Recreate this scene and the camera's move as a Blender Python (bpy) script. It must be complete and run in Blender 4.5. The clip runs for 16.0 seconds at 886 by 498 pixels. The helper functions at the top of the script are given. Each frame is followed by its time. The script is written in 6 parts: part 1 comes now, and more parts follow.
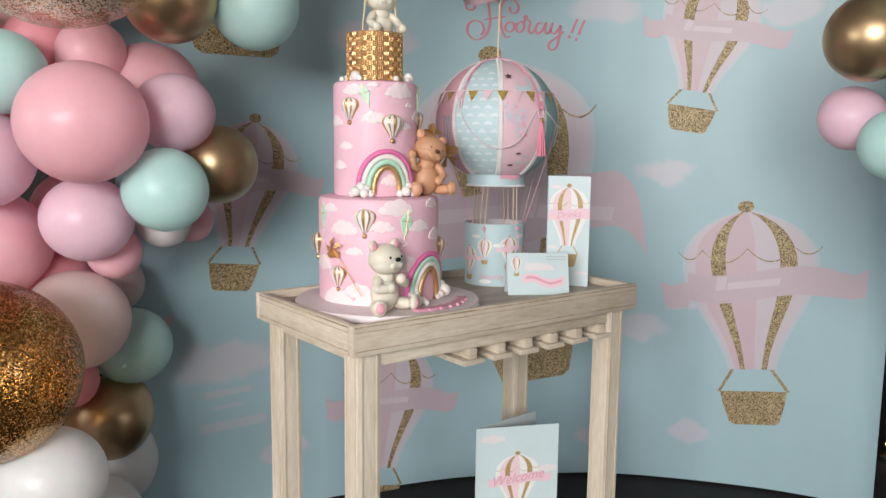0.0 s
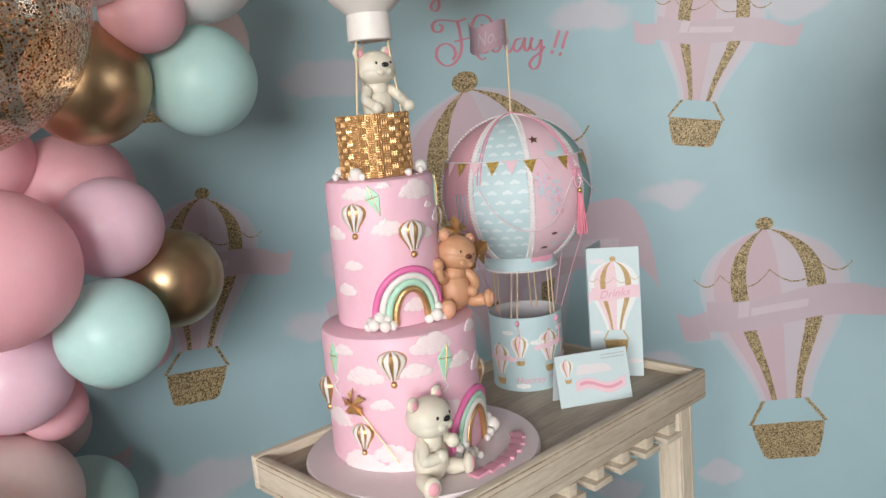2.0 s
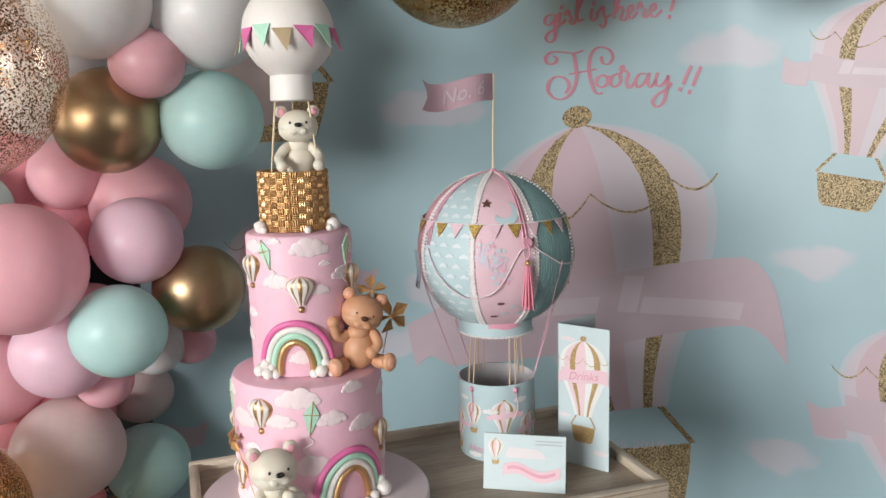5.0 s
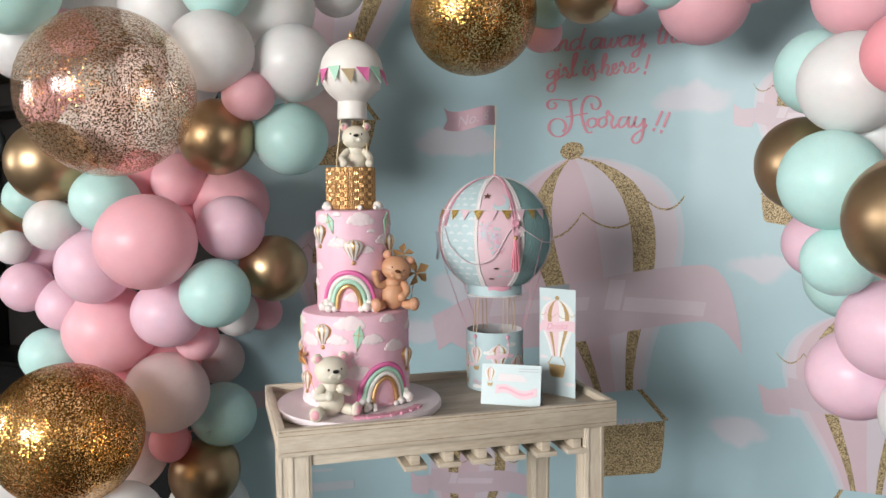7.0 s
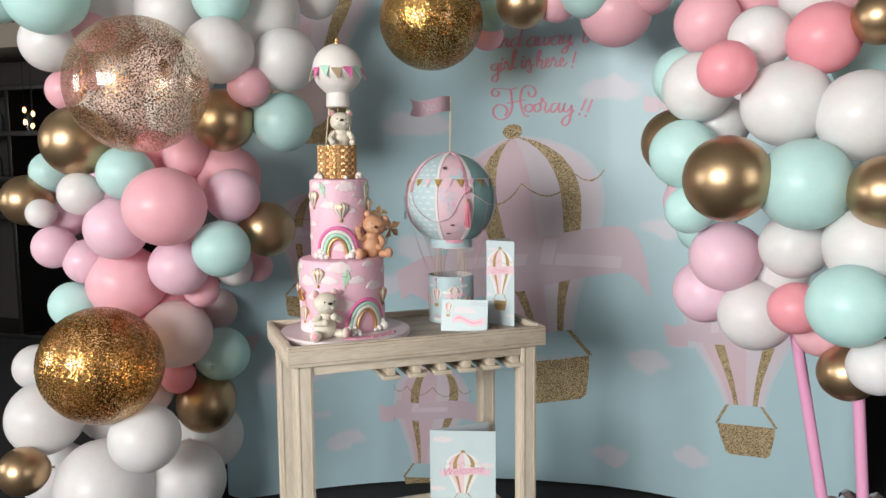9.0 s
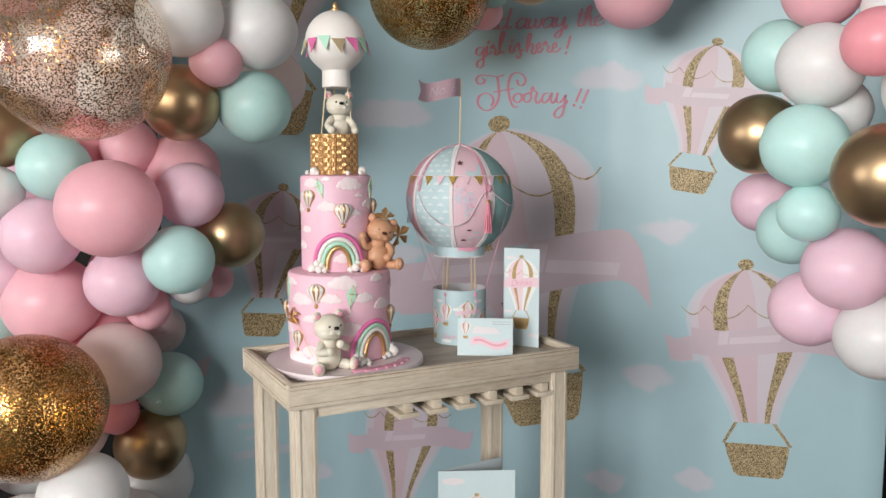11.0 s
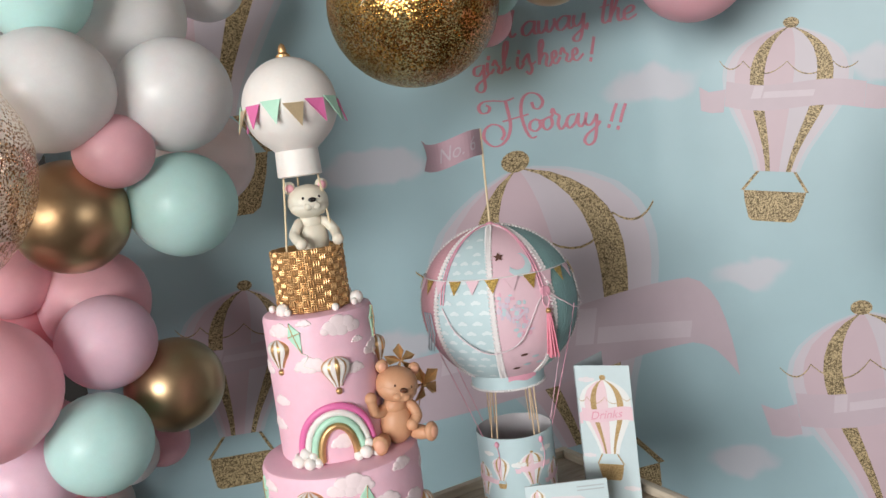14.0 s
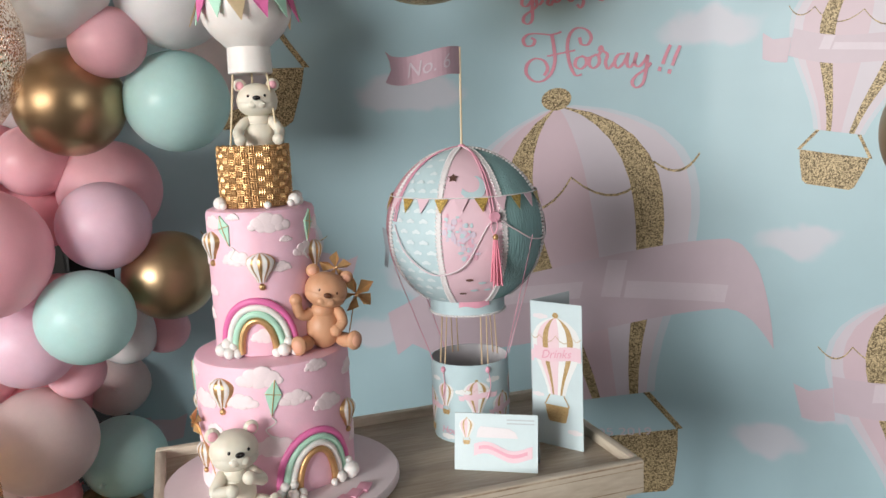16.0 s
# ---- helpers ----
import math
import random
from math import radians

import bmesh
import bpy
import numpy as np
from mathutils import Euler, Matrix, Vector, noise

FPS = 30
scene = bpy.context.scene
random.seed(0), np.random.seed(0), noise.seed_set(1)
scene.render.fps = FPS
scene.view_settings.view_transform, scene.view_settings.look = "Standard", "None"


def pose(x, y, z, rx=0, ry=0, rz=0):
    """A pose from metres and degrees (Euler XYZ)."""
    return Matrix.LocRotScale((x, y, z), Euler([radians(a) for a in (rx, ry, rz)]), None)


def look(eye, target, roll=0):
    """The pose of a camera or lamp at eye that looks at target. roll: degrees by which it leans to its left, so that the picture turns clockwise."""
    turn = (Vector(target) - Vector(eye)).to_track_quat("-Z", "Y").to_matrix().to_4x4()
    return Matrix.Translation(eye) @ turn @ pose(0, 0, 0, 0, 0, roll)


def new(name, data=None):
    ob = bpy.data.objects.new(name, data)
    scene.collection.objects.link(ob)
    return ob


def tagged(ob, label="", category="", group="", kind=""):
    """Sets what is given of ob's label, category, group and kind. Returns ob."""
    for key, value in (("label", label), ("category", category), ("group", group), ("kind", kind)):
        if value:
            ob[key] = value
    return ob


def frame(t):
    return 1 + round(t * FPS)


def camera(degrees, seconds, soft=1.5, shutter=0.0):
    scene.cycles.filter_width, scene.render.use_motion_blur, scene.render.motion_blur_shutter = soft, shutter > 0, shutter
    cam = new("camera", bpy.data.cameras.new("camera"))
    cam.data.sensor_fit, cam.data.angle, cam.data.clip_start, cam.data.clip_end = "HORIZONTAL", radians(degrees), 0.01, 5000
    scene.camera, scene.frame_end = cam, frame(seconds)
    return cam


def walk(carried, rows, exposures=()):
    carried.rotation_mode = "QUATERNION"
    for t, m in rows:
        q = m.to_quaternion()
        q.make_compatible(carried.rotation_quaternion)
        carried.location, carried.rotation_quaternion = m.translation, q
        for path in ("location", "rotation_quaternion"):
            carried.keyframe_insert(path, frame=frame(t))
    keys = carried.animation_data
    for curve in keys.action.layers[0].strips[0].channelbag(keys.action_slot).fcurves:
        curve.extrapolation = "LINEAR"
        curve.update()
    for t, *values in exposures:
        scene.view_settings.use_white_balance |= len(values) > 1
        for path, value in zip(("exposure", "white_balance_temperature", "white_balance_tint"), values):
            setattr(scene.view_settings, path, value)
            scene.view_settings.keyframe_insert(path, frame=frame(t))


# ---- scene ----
# ---------------------------------------------------------------- camera
cam = camera(57.6, 16.0, soft=1.5)
METRES, EYE = 4.4, 1.213
ROWS = [
    (0.0, 0.0, 0.0, 0.0, 0.08, -7.69, -0.63),
    (0.5, -0.0134, 0.0253, 0.0095, -0.35, -5.97, -0.8),
    (1.0, -0.0267, 0.0498, 0.0243, -1.77, -6.42, -1.33),
    (1.5, -0.0424, 0.0732, 0.0378, -5.09, -8.61, 1.83),
    (2.0, -0.0389, 0.0937, 0.0493, -6.08, -9.92, 4.91),
    (2.5, -0.0066, 0.1179, 0.0652, 2.56, -8.72, 4.63),
    (3.0, 0.024, 0.1366, 0.0814, 5.24, -9.3, 3.26),
    (3.5, 0.0418, 0.148, 0.0946, 8.42, -9.46, 5.22),
    (4.0, 0.0702, 0.1461, 0.0957, 14.15, -9.39, 5.15),
    (4.5, 0.0962, 0.1369, 0.0833, 17.07, -9.84, 2.82),
    (7.0, 0.1736, 0.0027, 0.0408, 21.55, -4.7, 0.44),
    (7.5, 0.1738, -0.0318, 0.0395, 20.58, -4.39, 1.55),
    (8.0, 0.1821, -0.0626, 0.0398, 18.11, -4.93, 1.93),
    (8.5, 0.1968, -0.0891, 0.0395, 17.69, -4.84, 1.16),
    (9.0, 0.2039, -0.1145, 0.0384, 17.71, -6.25, 0.5),
    (11.5, 0.0633, -0.026, 0.0349, 4.57, -5.96, 1.71),
    (12.0, 0.0271, -0.0042, 0.0386, -0.73, -5.68, 3.66),
    (12.5, 0.0207, 0.0276, 0.0474, -1.24, -5.73, 3.77),
    (13.0, 0.0289, 0.0621, 0.059, -0.7, -5.47, 3.49),
    (13.5, 0.0407, 0.086, 0.0687, 2.63, -7.97, 6.1),
    (14.0, 0.0583, 0.1099, 0.077, 7.6, -6.87, 7.18),
    (14.5, 0.0872, 0.1225, 0.0799, 11.48, -6.91, 7.19),
    (15.0, 0.1177, 0.1252, 0.0762, 16.04, -8.55, 3.3),
    (15.5, 0.1289, 0.127, 0.0664, 18.49, -9.19, 3.0),
    (16.0, 0.1304, 0.1292, 0.0558, 18.76, -9.15, 2.41),
]
walk(cam, [(t, pose(METRES * x, METRES * y, EYE + METRES * z, 90 + pitch, roll, yaw)) for t, x, y, z, yaw, pitch, roll in ROWS],
     exposures=((0, 0.07), (2, 0.06), (4.5, 0.12), (7, 0.19), (9, 0.15), (11.5, 0.08), (14.5, 0.13), (16, 0.22)))

# ---------------------------------------------------------------- light
world = bpy.data.worlds.new("sky")
scene.world = world
world.use_nodes = True
wn = world.node_tree
sky = wn.nodes.new("ShaderNodeTexSky")
sky.sky_type, sky.sun_disc, sky.sun_elevation, sky.sun_rotation = "NISHITA", False, radians(35), radians(150)
wn.links.new(sky.outputs[0], wn.nodes["Background"].inputs[0])
wn.nodes["Background"].inputs[1].default_value = 0.1


def window_light(name, eye, target, sx, sy, watts, colour=(1, 0.985, 0.96)):
    data = bpy.data.lights.new(name, "AREA")
    data.shape, data.size, data.size_y, data.energy, data.color = "RECTANGLE", sx, sy, watts, colour
    ob = new(name, data)
    ob.matrix_world = look(eye, target)
    return ob


# daylight through the window openings of the room
window_light("window_light_rear", (-2.42, -3.92, 2.05), (-0.2, 2.0, 1.3), 1.3, 1.5, 172)
window_light("window_light_middle", (-0.88, -3.92, 2.05), (0.1, 2.0, 1.3), 1.3, 1.5, 172)
window_light("window_light_left", (-6.3, -1.2, 1.75), (0, -0.2, 1.5), 1.7, 1.7, 80)
window_light("window_light_right", (3.92, -0.9, 1.75), (0, -0.3, 1.5), 1.7, 1.7, 26)


# ---------------------------------------------------------------- materials
def material(name, colour, rough=0.5, metal=0.0, vary=0.0, scale=8.0, bump=0.0, bump_scale=80.0, coat=0.0, dark=None, stretch=(1, 1, 1), sub=0.0, per_piece=0.0, rough_vary=0.0):
    m = bpy.data.materials.new(name)
    m.use_nodes = True
    nt = m.node_tree
    b = nt.nodes["Principled BSDF"]
    b.inputs["Base Color"].default_value = (*colour, 1)
    b.inputs["Roughness"].default_value = rough
    b.inputs["Metallic"].default_value = metal
    b.inputs["Coat Weight"].default_value = coat
    b.inputs["Coat Roughness"].default_value = 0.12
    if sub:
        b.inputs["Subsurface Weight"].default_value = sub
        b.inputs["Subsurface Radius"].default_value = (1.0, 0.6, 0.5)
        b.inputs["Subsurface Scale"].default_value = 0.012 if sub < 0.2 else 0.05
    tc = nt.nodes.new("ShaderNodeTexCoord")
    mp = nt.nodes.new("ShaderNodeMapping")
    mp.inputs["Scale"].default_value = stretch
    nt.links.new(tc.outputs["Object"], mp.inputs[0])
    if vary or dark:
        n1 = nt.nodes.new("ShaderNodeTexNoise")
        n1.inputs["Scale"].default_value, n1.inputs["Detail"].default_value = scale, 6
        nt.links.new(mp.outputs[0], n1.inputs["Vector"])
        n2 = nt.nodes.new("ShaderNodeTexNoise")
        n2.inputs["Scale"].default_value, n2.inputs["Detail"].default_value = scale * 7, 4
        nt.links.new(mp.outputs[0], n2.inputs["Vector"])
        add = nt.nodes.new("ShaderNodeMath")
        add.operation = "MULTIPLY_ADD"
        add.inputs[1].default_value = 0.45
        nt.links.new(n2.outputs["Fac"], add.inputs[0])
        half = nt.nodes.new("ShaderNodeMath")
        half.operation = "MULTIPLY"
        half.inputs[1].default_value = 0.55
        nt.links.new(n1.outputs["Fac"], half.inputs[0])
        nt.links.new(half.outputs[0], add.inputs[2])
        rr = nt.nodes.new("ShaderNodeMapRange")
        rr.inputs["From Min"].default_value, rr.inputs["From Max"].default_value = 0.33, 0.67
        nt.links.new(add.outputs[0], rr.inputs["Value"])
        mix = nt.nodes.new("ShaderNodeMix")
        mix.data_type = "RGBA"
        low = dark or tuple(c * (1 - vary) for c in colour)
        mix.inputs["A"].default_value = (*low, 1)
        mix.inputs["B"].default_value = (*colour, 1)
        nt.links.new(rr.outputs[0], mix.inputs["Factor"])
        last = mix.outputs["Result"]
        if per_piece:
            oi = nt.nodes.new("ShaderNodeObjectInfo")
            hs = nt.nodes.new("ShaderNodeHueSaturation")
            vr = nt.nodes.new("ShaderNodeMapRange")
            vr.inputs["To Min"].default_value, vr.inputs["To Max"].default_value = 1 - per_piece, 1 + per_piece
            nt.links.new(oi.outputs["Random"], vr.inputs["Value"])
            nt.links.new(vr.outputs[0], hs.inputs["Value"])
            nt.links.new(last, hs.inputs["Color"])
            last = hs.outputs[0]
        nt.links.new(last, b.inputs["Base Color"])
        if rough_vary:
            rv = nt.nodes.new("ShaderNodeMapRange")
            rv.inputs["To Min"].default_value, rv.inputs["To Max"].default_value = rough - rough_vary, rough + rough_vary
            nt.links.new(n1.outputs["Fac"], rv.inputs["Value"])
            nt.links.new(rv.outputs[0], b.inputs["Roughness"])
    if bump:
        n3 = nt.nodes.new("ShaderNodeTexNoise")
        n3.inputs["Scale"].default_value, n3.inputs["Detail"].default_value = bump_scale, 5
        nt.links.new(mp.outputs[0], n3.inputs["Vector"])
        bp = nt.nodes.new("ShaderNodeBump")
        bp.inputs["Strength"].default_value, bp.inputs["Distance"].default_value = bump, 0.004
        nt.links.new(n3.outputs["Fac"], bp.inputs["Height"])
        nt.links.new(bp.outputs[0], b.inputs["Normal"])
    return m


def glitter(name, light, dark, scale, rough=0.35, metal=0.7):
    """Glued glitter: small flakes that differ in brightness and tilt."""
    m = material(name, light, rough, metal)
    nt = m.node_tree
    b = nt.nodes["Principled BSDF"]
    tc = nt.nodes["Texture Coordinate"]
    vo = nt.nodes.new("ShaderNodeTexVoronoi")
    vo.inputs["Scale"].default_value = scale
    nt.links.new(tc.outputs["Object"], vo.inputs["Vector"])
    ramp = nt.nodes.new("ShaderNodeValToRGB")
    ramp.color_ramp.elements[0].position, ramp.color_ramp.elements[0].color = 0.2, (*dark, 1)
    ramp.color_ramp.elements[1].position, ramp.color_ramp.elements[1].color = 0.8, (*light, 1)
    sep = nt.nodes.new("ShaderNodeSeparateColor")
    nt.links.new(vo.outputs["Color"], sep.inputs[0])
    nt.links.new(sep.outputs[0], ramp.inputs[0])
    nt.links.new(ramp.outputs[0], b.inputs["Base Color"])
    bp = nt.nodes.new("ShaderNodeBump")
    bp.inputs["Strength"].default_value, bp.inputs["Distance"].default_value = 0.6, 0.002
    nt.links.new(sep.outputs[1], bp.inputs["Height"])
    nt.links.new(bp.outputs[0], b.inputs["Normal"])
    return m


def latex(name, colour):
    """Stretched latex: a satin skin that lets part of the light through."""
    m = material(name, colour, 0.40, vary=0.07, scale=6, bump=0.02, bump_scale=60, coat=0.12, sub=0.2, per_piece=0.05)
    nt = m.node_tree
    b = nt.nodes["Principled BSDF"]
    b.inputs["Specular IOR Level"].default_value = 0.42
    through_light = nt.nodes.new("ShaderNodeBsdfTranslucent")
    through_light.inputs[0].default_value = (*(c ** 0.6 for c in colour), 1)
    mix = nt.nodes.new("ShaderNodeMixShader")
    mix.inputs[0].default_value = 0.28
    nt.links.new(b.outputs[0], mix.inputs[1])
    nt.links.new(through_light.outputs[0], mix.inputs[2])
    nt.links.new(mix.outputs[0], nt.nodes["Material Output"].inputs[0])
    return m


def confetti_shell(name, density, gold, dark, veil, haze, haze_part, grain, lean, spread, flake):
    """Clear foil shell with glitter stuck inside: thick in one patch, thin elsewhere."""
    m = bpy.data.materials.new(name)
    m.use_nodes = True
    nt = m.node_tree
    out = nt.nodes["Material Output"]
    b = nt.nodes["Principled BSDF"]
    b.inputs["Metallic"].default_value, b.inputs["Roughness"].default_value = 0.9, 0.24
    tc = nt.nodes.new("ShaderNodeTexCoord")
    vo = nt.nodes.new("ShaderNodeTexVoronoi")
    vo.inputs["Scale"].default_value = grain
    nt.links.new(tc.outputs["Object"], vo.inputs["Vector"])
    sep = nt.nodes.new("ShaderNodeSeparateColor")
    nt.links.new(vo.outputs["Color"], sep.inputs[0])
    big = nt.nodes.new("ShaderNodeTexNoise")
    big.inputs["Scale"].default_value, big.inputs["Detail"].default_value = 1.5, 3
    nt.links.new(tc.outputs["Object"], big.inputs["Vector"])
    dens = nt.nodes.new("ShaderNodeMapRange")
    dens.inputs["From Min"].default_value, dens.inputs["From Max"].default_value = 0.40, 0.60
    dens.inputs["To Min"].default_value, dens.inputs["To Max"].default_value = density - spread, density + spread
    nt.links.new(big.outputs["Fac"], dens.inputs["Value"])
    less = nt.nodes.new("ShaderNodeMath")
    less.operation = "LESS_THAN"
    nt.links.new(sep.outputs[0], less.inputs[0])
    nt.links.new(dens.outputs[0], less.inputs[1])
    near = nt.nodes.new("ShaderNodeMath")
    near.operation, near.inputs[1].default_value = "LESS_THAN", flake
    nt.links.new(vo.outputs["Distance"], near.inputs[0])
    both = nt.nodes.new("ShaderNodeMath")
    both.operation = "MULTIPLY"
    nt.links.new(less.outputs[0], both.inputs[0])
    nt.links.new(near.outputs[0], both.inputs[1])
    ramp = nt.nodes.new("ShaderNodeValToRGB")
    ramp.color_ramp.elements[0].color, ramp.color_ramp.elements[1].color = (*dark, 1), (*gold, 1)
    # broad areas of browner flakes: the dark room's reflection put into their colour
    patch = nt.nodes.new("ShaderNodeTexNoise")
    patch.inputs["Scale"].default_value, patch.inputs["Detail"].default_value = 1.1, 2
    nt.links.new(tc.outputs["Generated"], patch.inputs["Vector"])
    wide = nt.nodes.new("ShaderNodeMapRange")
    wide.inputs["From Min"].default_value, wide.inputs["From Max"].default_value = 0.38, 0.62
    wide.inputs["To Min"].default_value, wide.inputs["To Max"].default_value = -0.65, 0.3
    nt.links.new(patch.outputs["Fac"], wide.inputs["Value"])
    both_fac = nt.nodes.new("ShaderNodeMath")
    both_fac.use_clamp = True
    nt.links.new(sep.outputs[1], both_fac.inputs[0])
    nt.links.new(wide.outputs[0], both_fac.inputs[1])
    nt.links.new(both_fac.outputs[0], ramp.inputs[0])
    nt.links.new(ramp.outputs[0], b.inputs["Base Color"])
    geo = nt.nodes.new("ShaderNodeNewGeometry")
    tilt = nt.nodes.new("ShaderNodeVectorMath")
    tilt.operation, tilt.inputs[1].default_value = "SUBTRACT", (0.5, 0.5, 0.5)
    nt.links.new(vo.outputs["Color"], tilt.inputs[0])
    some = nt.nodes.new("ShaderNodeVectorMath")
    some.operation, some.inputs["Scale"].default_value = "SCALE", lean
    nt.links.new(tilt.outputs[0], some.inputs[0])
    facing = nt.nodes.new("ShaderNodeVectorMath")
    nt.links.new(geo.outputs["Normal"], facing.inputs[0])
    nt.links.new(some.outputs[0], facing.inputs[1])
    unit = nt.nodes.new("ShaderNodeVectorMath")
    unit.operation = "NORMALIZE"
    nt.links.new(facing.outputs[0], unit.inputs[0])
    nt.links.new(unit.outputs[0], b.inputs["Normal"])
    clear = nt.nodes.new("ShaderNodeBsdfTransparent")
    clear.inputs[0].default_value = (*veil, 1)
    gloss = nt.nodes.new("ShaderNodeBsdfGlossy")
    gloss.inputs["Roughness"].default_value = 0.13
    fr = nt.nodes.new("ShaderNodeLayerWeight")
    fr.inputs["Blend"].default_value = 0.25
    edge = nt.nodes.new("ShaderNodeMapRange")
    edge.inputs["To Min"].default_value, edge.inputs["To Max"].default_value = 0.05, 0.35
    nt.links.new(fr.outputs["Facing"], edge.inputs["Value"])
    shell = nt.nodes.new("ShaderNodeMixShader")
    nt.links.new(edge.outputs[0], shell.inputs[0])
    nt.links.new(gloss.outputs[0], shell.inputs[2])
    milk = nt.nodes.new("ShaderNodeBsdfDiffuse")
    milk.inputs[0].default_value = (*haze, 1)
    glow = nt.nodes.new("ShaderNodeBsdfTranslucent")
    glow.inputs[0].default_value = (*haze, 1)
    fog = nt.nodes.new("ShaderNodeMixShader")
    nt.links.new(milk.outputs[0], fog.inputs[1])
    nt.links.new(glow.outputs[0], fog.inputs[2])
    body = nt.nodes.new("ShaderNodeMixShader")
    body.inputs[0].default_value = haze_part
    nt.links.new(clear.outputs[0], body.inputs[1])
    nt.links.new(fog.outputs[0], body.inputs[2])
    nt.links.new(body.outputs[0], shell.inputs[1])
    mix = nt.nodes.new("ShaderNodeMixShader")
    nt.links.new(both.outputs[0], mix.inputs[0])
    nt.links.new(shell.outputs[0], mix.inputs[1])
    nt.links.new(b.outputs[0], mix.inputs[2])
    nt.links.new(mix.outputs[0], out.inputs[0])
    return m


PINK = latex("pink_latex", (0.98, 0.55, 0.62))
CORAL = latex("coral_pink_latex", (0.95, 0.40, 0.46))
LILAC = latex("lilac_pink_latex", (0.95, 0.66, 0.78))
BLUSH = latex("blush_latex", (0.91, 0.75, 0.73))
MINT = latex("mint_latex", (0.60, 0.87, 0.84))
WHITE = latex("white_latex", (0.87, 0.855, 0.855))
GOLD = material("chrome_gold_latex", (0.47, 0.325, 0.19), 0.36, 0.92, vary=0.06, scale=5, bump=0.02, bump_scale=30)
CONFETTI = confetti_shell("clear_balloon_gold_confetti", 0.62, (0.92, 0.52, 0.18), (0.24, 0.10, 0.03), (0.99, 0.95, 0.90), (0.90, 0.74, 0.55), 0.06, 50, 0.4, 0.22, 0.47)
CONFETTI_DENSE = confetti_shell("clear_balloon_dense_gold_confetti", 0.98, (1.0, 0.60, 0.17), (0.20, 0.085, 0.02), (0.95, 0.80, 0.55), (0.75, 0.45, 0.14), 0.05, 54, 0.42, 0.34, 0.62)

WOOD = material("whitewashed_wood", (0.70, 0.62, 0.505), 0.6, dark=(0.47, 0.385, 0.285), scale=4, bump=0.22, bump_scale=50, stretch=(1, 6, 6), per_piece=0.06)
WOOD_UP = material("whitewashed_wood_upright", (0.70, 0.625, 0.515), 0.6, dark=(0.53, 0.445, 0.34), scale=4, bump=0.2, bump_scale=50, stretch=(6, 6, 1), per_piece=0.06)
WOOD_TOP = material("worn_grey_wood", (0.45, 0.375, 0.285), 0.45, dark=(0.25, 0.195, 0.14), scale=3, bump=0.25, bump_scale=60, stretch=(1, 9, 9), per_piece=0.08)
WOOD_SIDE = material("whitewashed_wood_side", (0.70, 0.62, 0.505), 0.6, dark=(0.47, 0.385, 0.285), scale=4, bump=0.22, bump_scale=50, stretch=(6, 1, 6), per_piece=0.06)
WOOD_WORN = material("worn_brown_edge", (0.56, 0.46, 0.34), 0.6, dark=(0.17, 0.10, 0.05), scale=14, stretch=(1, 1, 1))
WOOD_BROWN = material("bare_brown_wood", (0.28, 0.14, 0.06), 0.6, vary=0.4, scale=6, stretch=(1, 9, 9))
FLOOR = material("dark_carpet", (0.018, 0.018, 0.02), 0.9, vary=0.5, scale=30, bump=0.5, bump_scale=300)
WALL = material("dark_painted_wall", (0.028, 0.024, 0.022), 0.8, vary=0.2, scale=2, bump=0.1)
CEIL = material("ceiling_paint", (0.35, 0.33, 0.31), 0.85, vary=0.1, scale=2)


# ---------------------------------------------------------------- mesh helpers
def part(name, bm, mat, parent=None, label="", smooth=True):
    me = bpy.data.meshes.new(name)
    bmesh.ops.recalc_face_normals(bm, faces=bm.faces)
    bm.to_mesh(me)
    bm.free()
    for m in mat if isinstance(mat, (list, tuple)) else [mat]:
        me.materials.append(m)
    if smooth:
        me.shade_smooth()
        me.set_sharp_from_angle(angle=radians(40))
    ob = new(name, me)
    ob.parent = parent
    if label:
        ob["label"] = label
    return ob


def empty(name, m=None):
    ob = new(name)
    ob.empty_display_size = 0.05
    if m is not None:
        ob.matrix_basis = m
    return ob


def box(bm, x0, x1, y0, y1, z0, z1, bevel=0.0, m=None, slot=0):
    v = [bm.verts.new((x, y, z)) for x in (x0, x1) for y in (y0, y1) for z in (z0, z1)]
    faces = [bm.faces.new([v[i] for i in q]) for q in ((0, 1, 3, 2), (4, 6, 7, 5), (0, 4, 5, 1), (2, 3, 7, 6), (0, 2, 6, 4), (1, 5, 7, 3))]
    if bevel:
        r = bmesh.ops.bevel(bm, geom=list({e for f in faces for e in f.edges}), offset=bevel, segments=2, affect="EDGES", profile=0.6)
        v = list({w for f in r["faces"] for w in f.verts} | {w for w in v if w.is_valid})
        faces = list({f for w in v for f in w.link_faces})
    for f in faces:
        f.material_index = slot
    if m is not None:
        bmesh.ops.transform(bm, matrix=m, verts=v)
    return v


